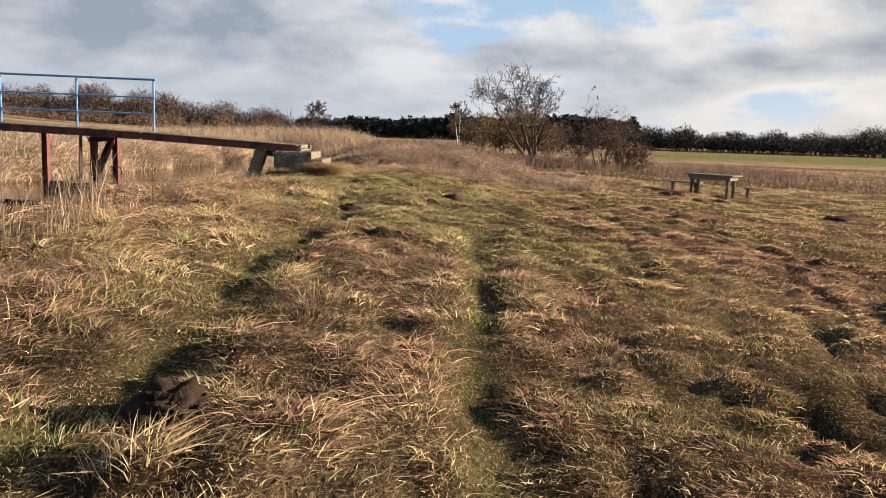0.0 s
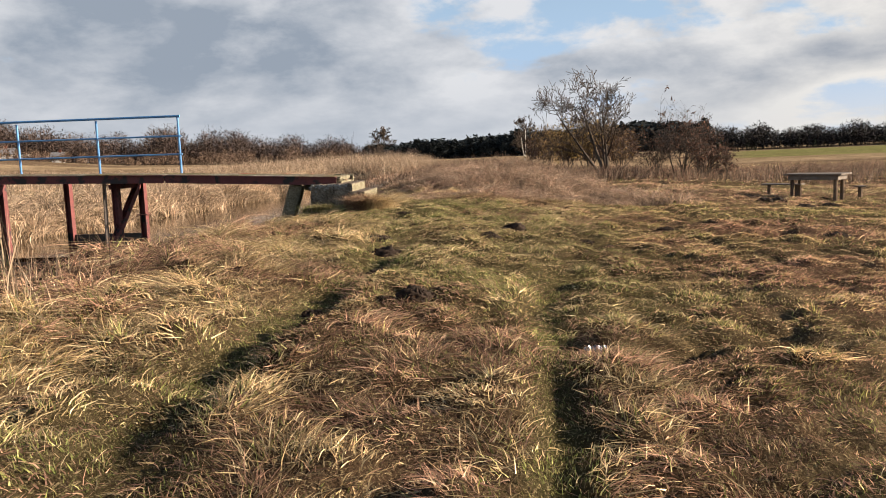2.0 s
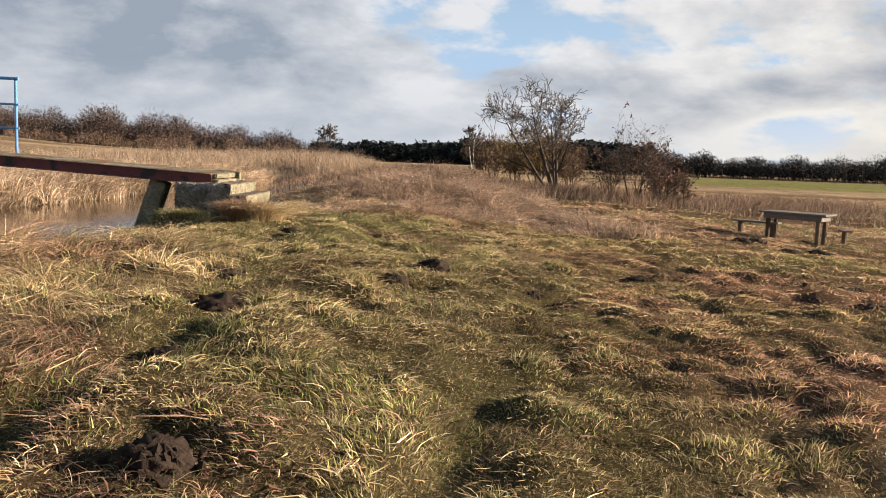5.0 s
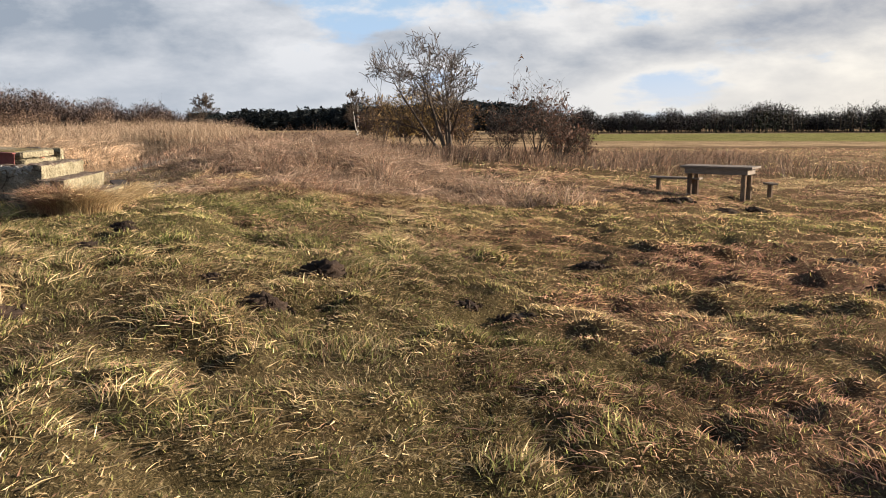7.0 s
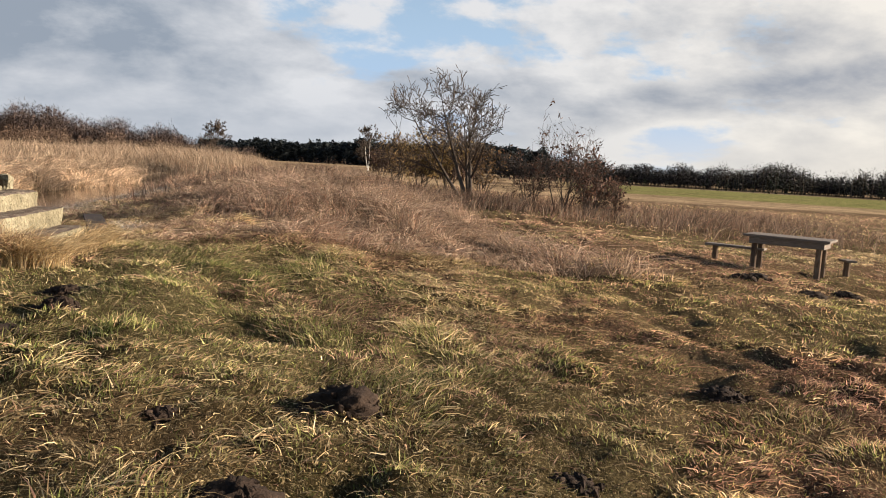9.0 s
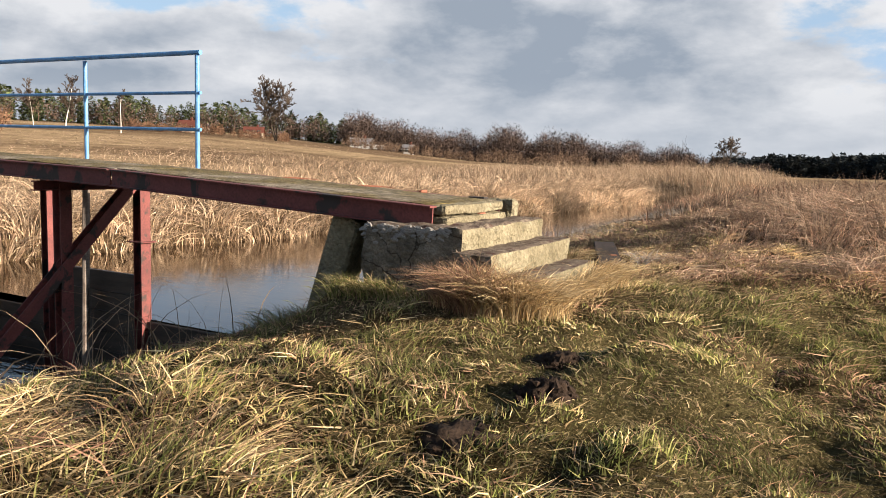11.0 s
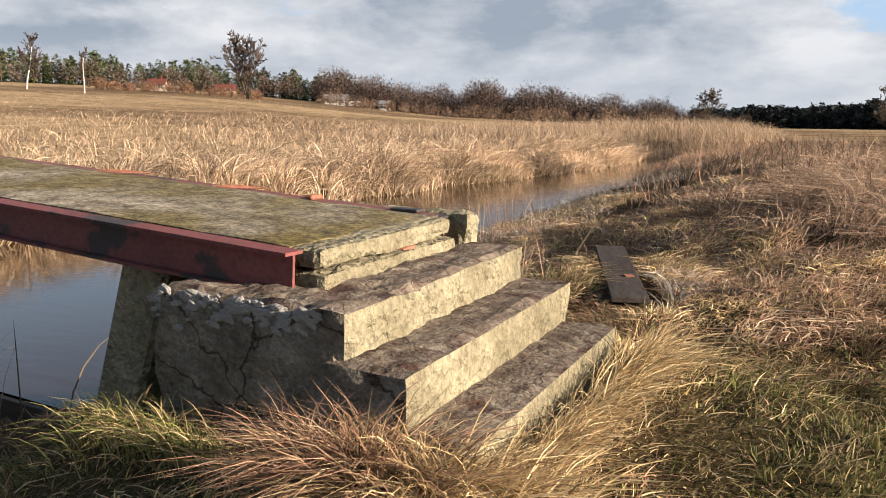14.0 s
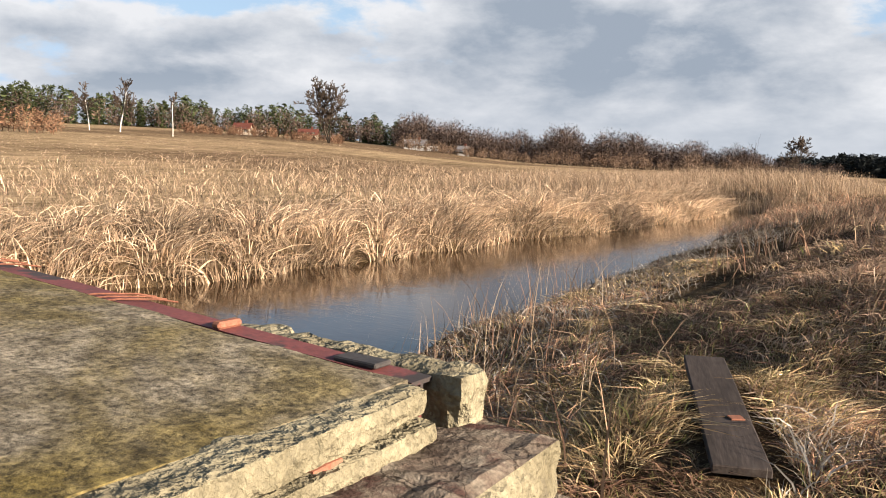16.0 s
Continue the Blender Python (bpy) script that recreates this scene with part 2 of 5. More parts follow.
def leafy(name, glow=0.32, rough=0.75, low=0.33, high=1.24):
    """Grass, reeds and twigs: the blade's own colour, partly let through."""
    m, nt, b = material(name, rough)
    at = nt.nodes.new("ShaderNodeAttribute")
    at.attribute_name = "tint"
    geo = nt.nodes.new("ShaderNodeNewGeometry")
    vary = ramp(nt, geo.outputs["Random Per Island"], [(0.0, (low, low, low)), (1.0, (high, high * 0.98, high * 0.95))])
    col = mixed(nt, 1.0, at.outputs["Color"], vary, "MULTIPLY")
    link(nt, col, b.inputs["Base Color"])
    b.inputs["Specular IOR Level"].default_value = 0.15
    thin = nt.nodes.new("ShaderNodeBsdfTranslucent")
    link(nt, col, thin.inputs["Color"])
    mix = nt.nodes.new("ShaderNodeMixShader")
    mix.inputs[0].default_value = glow
    link(nt, b.outputs[0], mix.inputs[1])
    link(nt, thin.outputs[0], mix.inputs[2])
    link(nt, mix.outputs[0], nt.nodes["Material Output"].inputs["Surface"])
    return m


BLADE = leafy("grass_blade")
TWIG = leafy("twig", 0.0, 0.9, 0.8, 1.1)
NEEDLE = leafy("pine_needles", 0.1, 0.85)


def ground_material():
    m, nt, b = material("meadow_ground", 1.0)
    b.inputs["Specular IOR Level"].default_value = 0.0
    at = nt.nodes.new("ShaderNodeAttribute")
    at.attribute_name = "tint"
    clods = noise_fac(nt, 5.0, 8, 0.65)
    broad = noise_fac(nt, 0.45, 8, 0.7, (1.0, 0.6, 1.0))
    grain = noise_fac(nt, 42.0, 5, 0.65)
    col = mixed(nt, 0.6, at.outputs["Color"], ramp(nt, clods, [(0.30, (0.22, 0.20, 0.18)), (0.70, (0.85, 0.85, 0.85))]), "OVERLAY")
    col = mixed(nt, 0.75, col, ramp(nt, broad, [(0.36, (0.20, 0.19, 0.17)), (0.64, (0.80, 0.80, 0.80))]), "OVERLAY")
    col = mixed(nt, 0.7, col, ramp(nt, grain, [(0.30, (0.25, 0.23, 0.21)), (0.72, (0.9, 0.9, 0.9))]), "OVERLAY")
    for stretch, warp in (((1.0, 0.16, 1.0), 1.2), ((0.2, 1.0, 1.0), 1.6)):     # thatch of fallen blades
        f = nt.nodes.new("ShaderNodeMapRange")
        f.inputs[1].default_value, f.inputs[2].default_value = 0.60, 0.68
        link(nt, noise_fac(nt, 75.0, 2, 0.5, stretch, warp), f.inputs[0])
        scaled = nt.nodes.new("ShaderNodeMath")
        scaled.operation = "MULTIPLY"
        scaled.inputs[1].default_value = 0.7
        link(nt, f.outputs[0], scaled.inputs[0])
        col = mixed(nt, scaled.outputs[0], col, mixed(nt, 0.6, at.outputs["Color"], (0.42, 0.33, 0.18)))
    link(nt, col, b.inputs["Base Color"])
    relief(nt, b, grain, 0.8, 0.03)
    return m


def water_material(name, tint, ripple):
    m, nt, b = material(name, 0.04)
    b.inputs["Base Color"].default_value = (*tint, 1)
    b.inputs["IOR"].default_value = 1.33
    b.inputs["Specular IOR Level"].default_value = 0.5
    waves = noise_fac(nt, 3.2, 4, 0.55, (0.8, 2.2, 1))
    relief(nt, b, waves, ripple, 0.02)
    return m


GROUND = ground_material()
WATER = water_material("brown_river_water", (0.030, 0.015, 0.006), 0.16)
WATER_LOW = water_material("dark_pool_water", (0.02, 0.018, 0.016), 0.7)


# ---- helpers for shapes ----
def put(name, bm, mat, parent=None, label="", smooth=False):
    me = bpy.data.meshes.new(name)
    bm.to_mesh(me)
    bm.free()
    me.materials.append(mat)
    if smooth:
        me.polygons.foreach_set("use_smooth", [True] * len(me.polygons))
    ob = new(name, me)
    if parent:
        ob.parent = parent
    if label:
        tagged(ob, label)
    return ob


def part(name, bm, mat, parent, label=""):
    return put(name, bm, mat, parent, label)


def thing(name, at, label, category, group=""):
    ob = new(name)
    ob.location = at
    return tagged(ob, label, category, group)


def box(x0, x1, y0, y1, z0, z1, bevel=0.006, turn=None):
    bm = bmesh.new()
    bmesh.ops.create_cube(bm, size=1.0)
    bmesh.ops.transform(bm, matrix=Matrix.Translation(((x0 + x1) / 2, (y0 + y1) / 2, (z0 + z1) / 2)) @ Matrix.Diagonal((x1 - x0, y1 - y0, z1 - z0, 1)), verts=bm.verts)
    if bevel:
        bmesh.ops.bevel(bm, geom=bm.edges[:], offset=bevel, segments=1, affect="EDGES")
    if turn is not None:
        bmesh.ops.transform(bm, matrix=turn, verts=bm.verts)
    return bm


def rough_box(x0, x1, y0, y1, z0, z1, step=0.05, amp=0.012, wear=0.03, seed=0, faced=False):
    """A cast block with a pitted surface and broken, rounded edges."""
    bm = box(x0, x1, y0, y1, z0, z1, 0)
    for axis, (lo, hi) in enumerate(((x0, x1), (y0, y1), (z0, z1))):
        n = max(2, int((hi - lo) / step))
        for i in range(1, n):
            co, no = [0, 0, 0], [0, 0, 0]
            co[axis], no[axis] = lo + (hi - lo) * i / n, 1
            bmesh.ops.bisect_plane(bm, geom=bm.verts[:] + bm.edges[:] + bm.faces[:], plane_co=co, plane_no=no)
    bm.normal_update()
    for f in bm.faces if faced else ():
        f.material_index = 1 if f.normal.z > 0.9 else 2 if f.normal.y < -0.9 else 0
    c = Vector(((x0 + x1) / 2, (y0 + y1) / 2, (z0 + z1) / 2))
    half = Vector(((x1 - x0) / 2, (y1 - y0) / 2, (z1 - z0) / 2))
    bm.normal_update()
    for v in bm.verts:
        p, near = v.co - c, 0
        near = sum(1 for k in range(3) if half[k] - abs(p[k]) < step * 0.6)
        off = noise.noise(v.co * 9 + Vector((seed, 0, 0))) * amp + noise.noise(v.co * 23 + Vector((0, seed, 0))) * amp * 0.6
        chip = max(0.0, noise.noise(v.co * 4.5 + Vector((0, 0, seed * 3.1))) * 0.9 + 0.45) * wear * (near - 1) if near > 1 else 0
        v.co += v.normal * (off - chip)
    return bm


def tube(pts, radii, sides=6, bm=None):
    """A round bar along the points."""
    bm = bm or bmesh.new()
    rings = []
    for i, p in enumerate(pts):
        d = (Vector(pts[min(i + 1, len(pts) - 1)]) - Vector(pts[max(i - 1, 0)])).normalized()
        u = d.orthogonal().normalized()
        w = d.cross(u)
        rings.append([bm.verts.new(Vector(p) + (u * math.cos(2 * math.pi * k / sides) + w * math.sin(2 * math.pi * k / sides)) * radii[i]) for k in range(sides)])
    for r0, r1 in zip(rings, rings[1:]):
        for k in range(sides):
            bm.faces.new((r0[k], r0[(k + 1) % sides], r1[(k + 1) % sides], r1[k]))
    bm.faces.new(rings[0][::-1])
    bm.faces.new(rings[-1])
    return bm


def beam_between(p, q, w, h, up=(0, 0, 1)):
    """An I-section bar from p to q."""
    p, q = Vector(p), Vector(q)
    d = q - p
    z = d.normalized()
    x = Vector(up).cross(z).normalized()
    y = z.cross(x)
    m = Matrix((x, y, z)).transposed().to_4x4()
    m.translation = p
    t = 0.012
    bm = bmesh.new()
    a, b, s, k = w / 2, h / 2, t / 2, h / 2 - t
    outline = ((-a, -b), (a, -b), (a, -k), (s, -k), (s, k), (a, k), (a, b), (-a, b), (-a, k), (-s, k), (-s, -k), (-a, -k))
    ends = [[bm.verts.new(m @ Vector((px, py, c))) for px, py in outline] for c in (0, d.length)]
    for i in range(12):
        j = (i + 1) % 12
        bm.faces.new((ends[0][i], ends[0][j], ends[1][j], ends[1][i]))
    bm.faces.new(ends[0][::-1])
    bm.faces.new(ends[1])
    return bm


def big_mesh(name, verts, faces, mat, tint=None, smooth=False, parent=None):
    """A large mesh from numpy arrays; faces: list of (n, k) index arrays; tint: a colour for each vertex."""
    me = bpy.data.meshes.new(name)
    me.vertices.add(len(verts))
    me.vertices.foreach_set("co", np.asarray(verts, np.float32).ravel())
    loops = np.concatenate([f.ravel() for f in faces]).astype(np.int32)
    sizes = np.concatenate([np.full(len(f), f.shape[1]) for f in faces])
    me.loops.add(len(loops))
    me.loops.foreach_set("vertex_index", loops)
    me.polygons.add(len(sizes))
    me.polygons.foreach_set("loop_start", (np.cumsum(sizes) - sizes).astype(np.int32))
    me.polygons.foreach_set("use_smooth", np.full(len(sizes), smooth))
    if tint is not None:
        at = me.attributes.new("tint", "FLOAT_COLOR", "POINT")
        at.data.foreach_set("color", np.c_[tint, np.ones(len(tint))].astype(np.float32).ravel())
    me.update(calc_edges=True)
    me.materials.append(mat)
    ob = new(name, me)
    if parent:
        ob.parent = parent
    return ob


def vnoise(x, y, s=0.0):
    """Smooth value noise, 0 to 1."""
    x, y = np.asarray(x, float), np.asarray(y, float)
    ix, iy = np.floor(x), np.floor(y)
    fx, fy = x - ix, y - iy
    fx, fy = fx * fx * (3 - 2 * fx), fy * fy * (3 - 2 * fy)

    def h(i, j):
        v = np.sin(i * 127.1 + j * 311.7 + s * 74.7) * 43758.5453
        return v - np.floor(v)

    return (h(ix, iy) * (1 - fx) + h(ix + 1, iy) * fx) * (1 - fy) + (h(ix, iy + 1) * (1 - fx) + h(ix + 1, iy + 1) * fx) * fy


def fbm(x, y, s=0.0, octaves=4):
    total, amp, size = 0, 0.5, 0
    for o in range(octaves):
        total = total + amp * vnoise(x * 2**o, y * 2**o, s + o)
        size, amp = size + amp, amp / 2
    return total / size


def smooth(v, lo, hi):
    t = np.clip((v - lo) / (hi - lo), 0, 1)
    return t * t * (3 - 2 * t)


# ---- the lie of the land ----
UPPER, LOWER, WEIR_Y = -0.78, -1.30, 20.65


def right_edge(y):
    e = np.interp(y, [-60, 10, 19, 20.5, 20.9, 24.5, 27, 30, 38, 46, 54, 60, 75, 120], [-7.5, -6.6, -7.05, -7.2, -5.9, -6.8, -8.0, -8.2, -8.8, -9.9, -10.6, -12.5, -25, -80])
    return e + (vnoise(y * 0.9, 0, 5) - 0.5) * 0.5


def left_edge(y):
    e = np.interp(y, [-60, 10, 19, 24, 30, 37, 42, 48, 54, 60, 75, 120], [-14, -13.6, -13.6, -13.7, -13.1, -13.1, -12.7, -12.4, -12.6, -15.0, -28, -84])
    return e + (vnoise(y * 0.8, 0, 9) - 0.5) * 0.5


def rut_right(y):
    return np.interp(y, [0, 4, 5.8, 8, 11, 13.5, 20], [0.75, 0.70, 0.61, 0.56, 0.50, 0.62, 0.9]) + 0.10 * (vnoise(y * 0.9, 0, 51) - 0.5)


def rut_left(y):
    return np.interp(y, [0, 5, 6.6, 7.6, 8.9, 12.5, 15, 20], [-1.2, -1.12, -1.08, -1.22, -1.33, -1.37, -1.7, -1.9]) + 0.16 * (vnoise(y * 0.8, 0, 52) - 0.5)


def track(x, y, which="both"):
    """1 in the two wheel ruts, 0 beside them."""
    a = np.exp(-((x - rut_right(y)) / 0.15) ** 2) * smooth(y, 14.2, 12.2)
    b = np.exp(-((x - rut_left(y)) / 0.22) ** 2) * smooth(y, 15.5, 13.5)
    if which == "left":
        return b
    if which == "right":
        return a
    return np.maximum(a, b) * (0.5 + 0.5 * smooth(vnoise(x * 1.1, y * 1.4, 53), 0.15, 0.5))


def rut_bank(x, y):
    """The grass shouldered up beside each rut."""
    a = np.exp(-((x - rut_right(y) - 0.33) / 0.16) ** 2) * smooth(y, 14.2, 12.2)
    b = np.exp(-((x - rut_left(y) - 0.46) / 0.20) ** 2) * smooth(y, 15.5, 13.5)
    return np.maximum(a * (0.3 + 0.9 * vnoise(y * 1.7, 0, 55)), b * (0.3 + 0.9 * vnoise(y * 1.3, 0, 56)))


def tussock(x, y, cell=0.40):
    """The grass hummock at a place: its dome (0 at the crease, 1 on top), the way from its middle, and three random numbers of its own."""
    x, y = np.asarray(x, float), np.asarray(y, float)
    u = (x + 0.16 * (vnoise(x * 3.1, y * 3.1, 91) - 0.5)) / cell
    v = (y + 0.16 * (vnoise(x * 3.1, y * 3.1, 92) - 0.5)) / cell
    iu, iv = np.floor(u), np.floor(v)
    best = np.full(u.shape, -9.0)
    out = [np.zeros(u.shape) for _ in range(5)]
    for a in (-1, 0, 1):
        for b in (-1, 0, 1):
            cu, cv = iu + a, iv + b
            h = []
            for k in range(3):
                q = np.sin(cu * (127.1 + 31.7 * k) + cv * (311.7 - 47.3 * k) + 17.3 * k) * 43758.5453
                h.append(q - np.floor(q))
            du, dv = u - cu - 0.2 - 0.6 * h[0], v - cv - 0.2 - 0.6 * h[1]
            val = 1 - (du * du + dv * dv) / (0.55 + 0.75 * h[2]) ** 2
            won = val > best
            best = np.where(won, val, best)
            for s, q in enumerate((du * cell, dv * cell, (h[0] * 7.3 + h[2]) % 1, (h[1] * 5.9 + h[0]) % 1, (h[2] * 9.1 + h[1]) % 1)):
                out[s] = np.where(won, q, out[s])
    return (np.clip(best, 0, 1), *out)


def ground_z(x, y, rough=True):
    x, y = np.asarray(x, float), np.asarray(y, float)
    w = UPPER + (LOWER - UPPER) * smooth(y, WEIR_Y + 0.3, WEIR_Y - 0.3)
    xr, xl = right_edge(y), left_edge(y)
    crest = 0.13 * smooth(y, 14, 21) * smooth(x, 0.5, -2.5) + 0.02 - 0.30 * smooth(x, -1.6, 2.4) - 0.28 * smooth(x, 3.0, 9.0)
    v = np.interp(x - xr, [-0.6, 0, 0.3, 1.0, 2.6], [-0.6, 0, 0.42, 0.78, 1.0])
    v = v + (np.interp(x - xr, [-0.6, 0, 0.35, 1.4, 3.9], [-0.6, 0, 0.32, 0.54, 1.0]) - v) * smooth(y, 15.0, 17.0)
    v = np.where(y > 23, np.interp(x - xr, [-0.6, 0, 0.4, 1.6, 4.4], [-0.6, 0, 0.20, 0.42, 1.0]), v)
    rz = np.where(v < 0, w + v, w + v * (crest - w))
    v = np.interp(xl - x, [-0.6, 0, 0.3, 1.2, 3.0], [-0.6, 0, 0.5, 0.86, 1.0])
    lz = np.where(v < 0, w + v, w + v * (-0.12 - w))
    z = np.where(x > (xr + xl) / 2, rz, lz)
    z = z + (np.where(x > xr, crest, -0.12) - z) * smooth(y, 57, 61)     # beyond the bend the reeds close over the river
    r, az = np.hypot(x, y), np.degrees(np.arctan2(x, y))
    k = np.interp(az, [-180, -110, -65, -52, -44, -36, -33, -28, -20, -8, 6, 40, 120, 180], [0.0, 0.02, 0.040, 0.036, 0.031, 0.018, 0.011, 0.001, -0.005, -0.015, -0.013, -0.006, -0.004, 0.0])
    z = z + k * np.clip(r - 55, 0, 330)
    if rough:
        land = smooth(np.maximum(x - xr, xl - x), 0.1, 2.0)
        t = track(x, y)
        hump = fbm(x * 0.9, y * 1.1, 2, 2) - 0.5
        near = smooth(r, 70, 40)
        dome, _, _, r1, r2, _ = tussock(x, y)
        left = 1 + 0.9 * smooth(x, -1.4, -2.6) * smooth(y, 18.5, 15.5)
        lump = (0.05 + 0.19 * r2) * (1 - 0.3 * greenness(x, y))
        clump, _, _, _, c2, _ = tussock(x - 3.7, y + 5.9, 0.26)
        big, _, _, _, b2, _ = tussock(x + 7.3, y - 3.1, 1.05)
        swell = (big**0.8 - 0.4) * 0.13 * b2 * (1 - 0.4 * greenness(x, y)) * smooth(y, 24, 20)
        z = z + land * near * (hump * 0.10 + swell + (dome**0.8 - 0.62) * lump + (clump**0.8 - 0.6) * (0.02 + 0.09 * c2)) * left * (1 - 0.75 * t)
        z = z + near * (0.018 * rut_bank(x, y) - 0.024 * track(x, y, "right") - 0.055 * track(x, y, "left") * (0.5 + vnoise(y * 1.3, x, 54)))
        heap = smooth(x - xr, 2.2, 8.0) * smooth(x, 1.8, -1.0) * smooth(y, 22.4, 26.5) * smooth(y, 48, 34)
        z = z + heap * (0.10 + 0.40 * fbm(x * 0.9, y * 0.9, 12, 2)) * smooth(np.hypot(x + 3.1, (y - 23.2) * 0.9), 0.9, 3.3)
        lying = smooth(np.hypot(x + 3.48, (y - 22.93) * 0.6), 0.9, 0.35)
        z = z * (1 - lying) + lying * 0.10
        clear = smooth(np.hypot(np.maximum(np.abs(x + 3.4) - 0.75, 0), np.maximum(np.abs(y - 19.9) - 0.75, 0)), 0.0, 0.9)
        z = z * clear + (1 - clear) * np.where(x > -4.2, 0.19, z)
    return z


def greenness(x, y):
    """How much living grass there is among the dead, 0 to 1."""
    g = smooth(fbm(x * 0.45, y * 0.45, 21, 4), 0.48, 0.66) * 0.40
    g = g + 0.30 * smooth(np.hypot((x + 1.2) / 2.6, (y - 18.6) / 2.2), 1.25, 0.4)
    g = g + 0.28 * smooth(np.hypot((x - 6.5) / 5, (y - 22) / 4.5), 1.2, 0.3)
    g = g + 0.38 * smooth(np.hypot((x - 0.2) / 3.0, (y - 13.6) / 2.4), 1.2, 0.4)
    g = g + 0.45 * smooth(np.hypot((x + 0.9) / 1.9, (y - 20.6) / 1.5), 1.2, 0.5)
    g = np.maximum(g, track(x, y) * 0.85)
    g = g + 0.4 * smooth(np.hypot((x + 4.8) / 1.6, (y - 18.3) / 2.0), 1.2, 0.4)
    g = g * np.maximum(smooth(x, -3.6, -2.0), smooth(y, 16, 17) * smooth(y, 22, 20.5))
    g = np.where((x < -1.75) & (y < 15.5), g * 0.3, g)
    return np.clip(g, 0, 1)


def axis(lo, fine_lo, fine_hi, hi, step, mid, grow=1.13):
    a = list(np.arange(fine_lo, fine_hi + 1e-6, step))
    for sign, end, store in ((1, hi, a), (-1, lo, None)):
        d, p, out = step, a[-1] if sign > 0 else a[0], []
        while sign * (end - p) > 0:
            d = min(d * grow, mid if abs(p) < 60 else 1e9)
            p += sign * d
            out.append(p)
        a = a + out if sign > 0 else out[::-1] + a
    return np.array(a)


gx, gy = axis(-1600, -5.2, 4.6, 1600, 0.09, 1.1, 1.10), axis(-500, 3.2, 19.5, 2200, 0.09, 1.1, 1.08)
X, Y = np.meshgrid(gx, gy)
Z = ground_z(X, Y)
nx, ny = len(gx), len(gy)
idx = np.arange(nx * ny).reshape(ny, nx)
quads = np.stack([idx[:-1, :-1], idx[:-1, 1:], idx[1:, 1:], idx[1:, :-1]], -1).reshape(-1, 4)
fx, fy = X.ravel(), Y.ravel()
gm = greenness(fx, fy)
patch = fbm(fx * 0.16, fy * 0.16, 31, 5)
far_patch = fbm(fx * 0.018, fy * 0.05, 33, 4)
# bare peat between hummocks, coloured darker still to deepen the shade in the creases
straw, shaded_umber, olive = np.array([0.20, 0.14, 0.085]), np.array([0.032, 0.021, 0.013]), np.array([0.050, 0.052, 0.020])
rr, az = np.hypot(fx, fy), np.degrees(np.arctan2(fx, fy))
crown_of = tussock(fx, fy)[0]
tint = shaded_umber + (straw - shaded_umber) * (0.06 + 0.40 * smooth(patch, 0.35, 0.65) * crown_of)[:, None]
tint = tint + (np.array([0.070, 0.042, 0.029]) - tint) * (0.8 * smooth(fx, 1.2, 2.4) * smooth(patch, 0.62, 0.42))[:, None]
tint = tint + (olive - tint) * (0.7 * gm)[:, None]
distant = np.maximum(smooth(rr, 36, 70), smooth(left_edge(fy) - fx, 3, 10))[:, None]
meadow = np.array([0.12, 0.084, 0.056]) + (np.array([0.255, 0.192, 0.122]) - np.array([0.12, 0.084, 0.056])) * smooth(far_patch, 0.35, 0.65)[:, None]
tint = tint + (meadow - tint) * distant
field = smooth(rr, 108, 118) * smooth(rr, 360, 330) * smooth(az, 10, 13) * smooth(az, 75, 60)
tint = tint + (np.array([0.135, 0.140, 0.052]) - tint) * (field * (0.75 + 0.25 * smooth(far_patch, 0.3, 0.6)))[:, None]
below = smooth(Z.ravel() - np.where(fy > WEIR_Y, UPPER, LOWER), 0.15, 0.0) * (np.abs(fx + 10.5) < 6) * (fy < 55)
tint = tint + (np.array([0.035, 0.024, 0.016]) - tint) * below[:, None]


def surface_z(x, y):
    """The height of the ground mesh itself."""
    x, y = np.asarray(x, float), np.asarray(y, float)
    i, j = np.clip(np.searchsorted(gx, x) - 1, 0, nx - 2), np.clip(np.searchsorted(gy, y) - 1, 0, ny - 2)
    u, v = (x - gx[i]) / (gx[i + 1] - gx[i]), (y - gy[j]) / (gy[j + 1] - gy[j])
    return (Z[j, i] * (1 - u) + Z[j, i + 1] * u) * (1 - v) + (Z[j + 1, i] * (1 - u) + Z[j + 1, i + 1] * u) * v


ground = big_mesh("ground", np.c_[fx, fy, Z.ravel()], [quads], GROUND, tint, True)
tagged(ground, "winter meadow of dead straw grass and dark peat, crease shade in its colour", "ground", kind="structure")


def water_sheet(name, y0, y1, z, mat, label):
    ys = np.arange(y0, y1 + 0.01, 1.0)
    v, f = [], []
    for y in ys:
        v += [(float(left_edge(y)) - 1.5, y, z), (float(right_edge(y)) + 1.5, y, z)]
    f = np.array([[2 * i, 2 * i + 1, 2 * i + 3, 2 * i + 2] for i in range(len(ys) - 1)])
    return tagged(big_mesh(name, np.array(v), [f], mat), label, "water", kind="structure")


water_sheet("water_upper", WEIR_Y + 0.06, 60.65, UPPER, WATER, "calm brown river water reflecting the sky")
water_sheet("water_lower", -60.0, WEIR_Y, LOWER, WATER_LOW, "dark ruffled water below the weir")


# ---- footbridge over the weir ----
def deck_z(x):
    return float(np.interp(x, [-16, -11, -7.0, -3.5], [1.06, 1.06, 0.945, 0.785]))


bridge = thing("footbridge", (-7.2, 20.0, 0.9), "narrow concrete footbridge on red steel beams over the weir", "bridge")
BX, BY, BZ = bridge.location


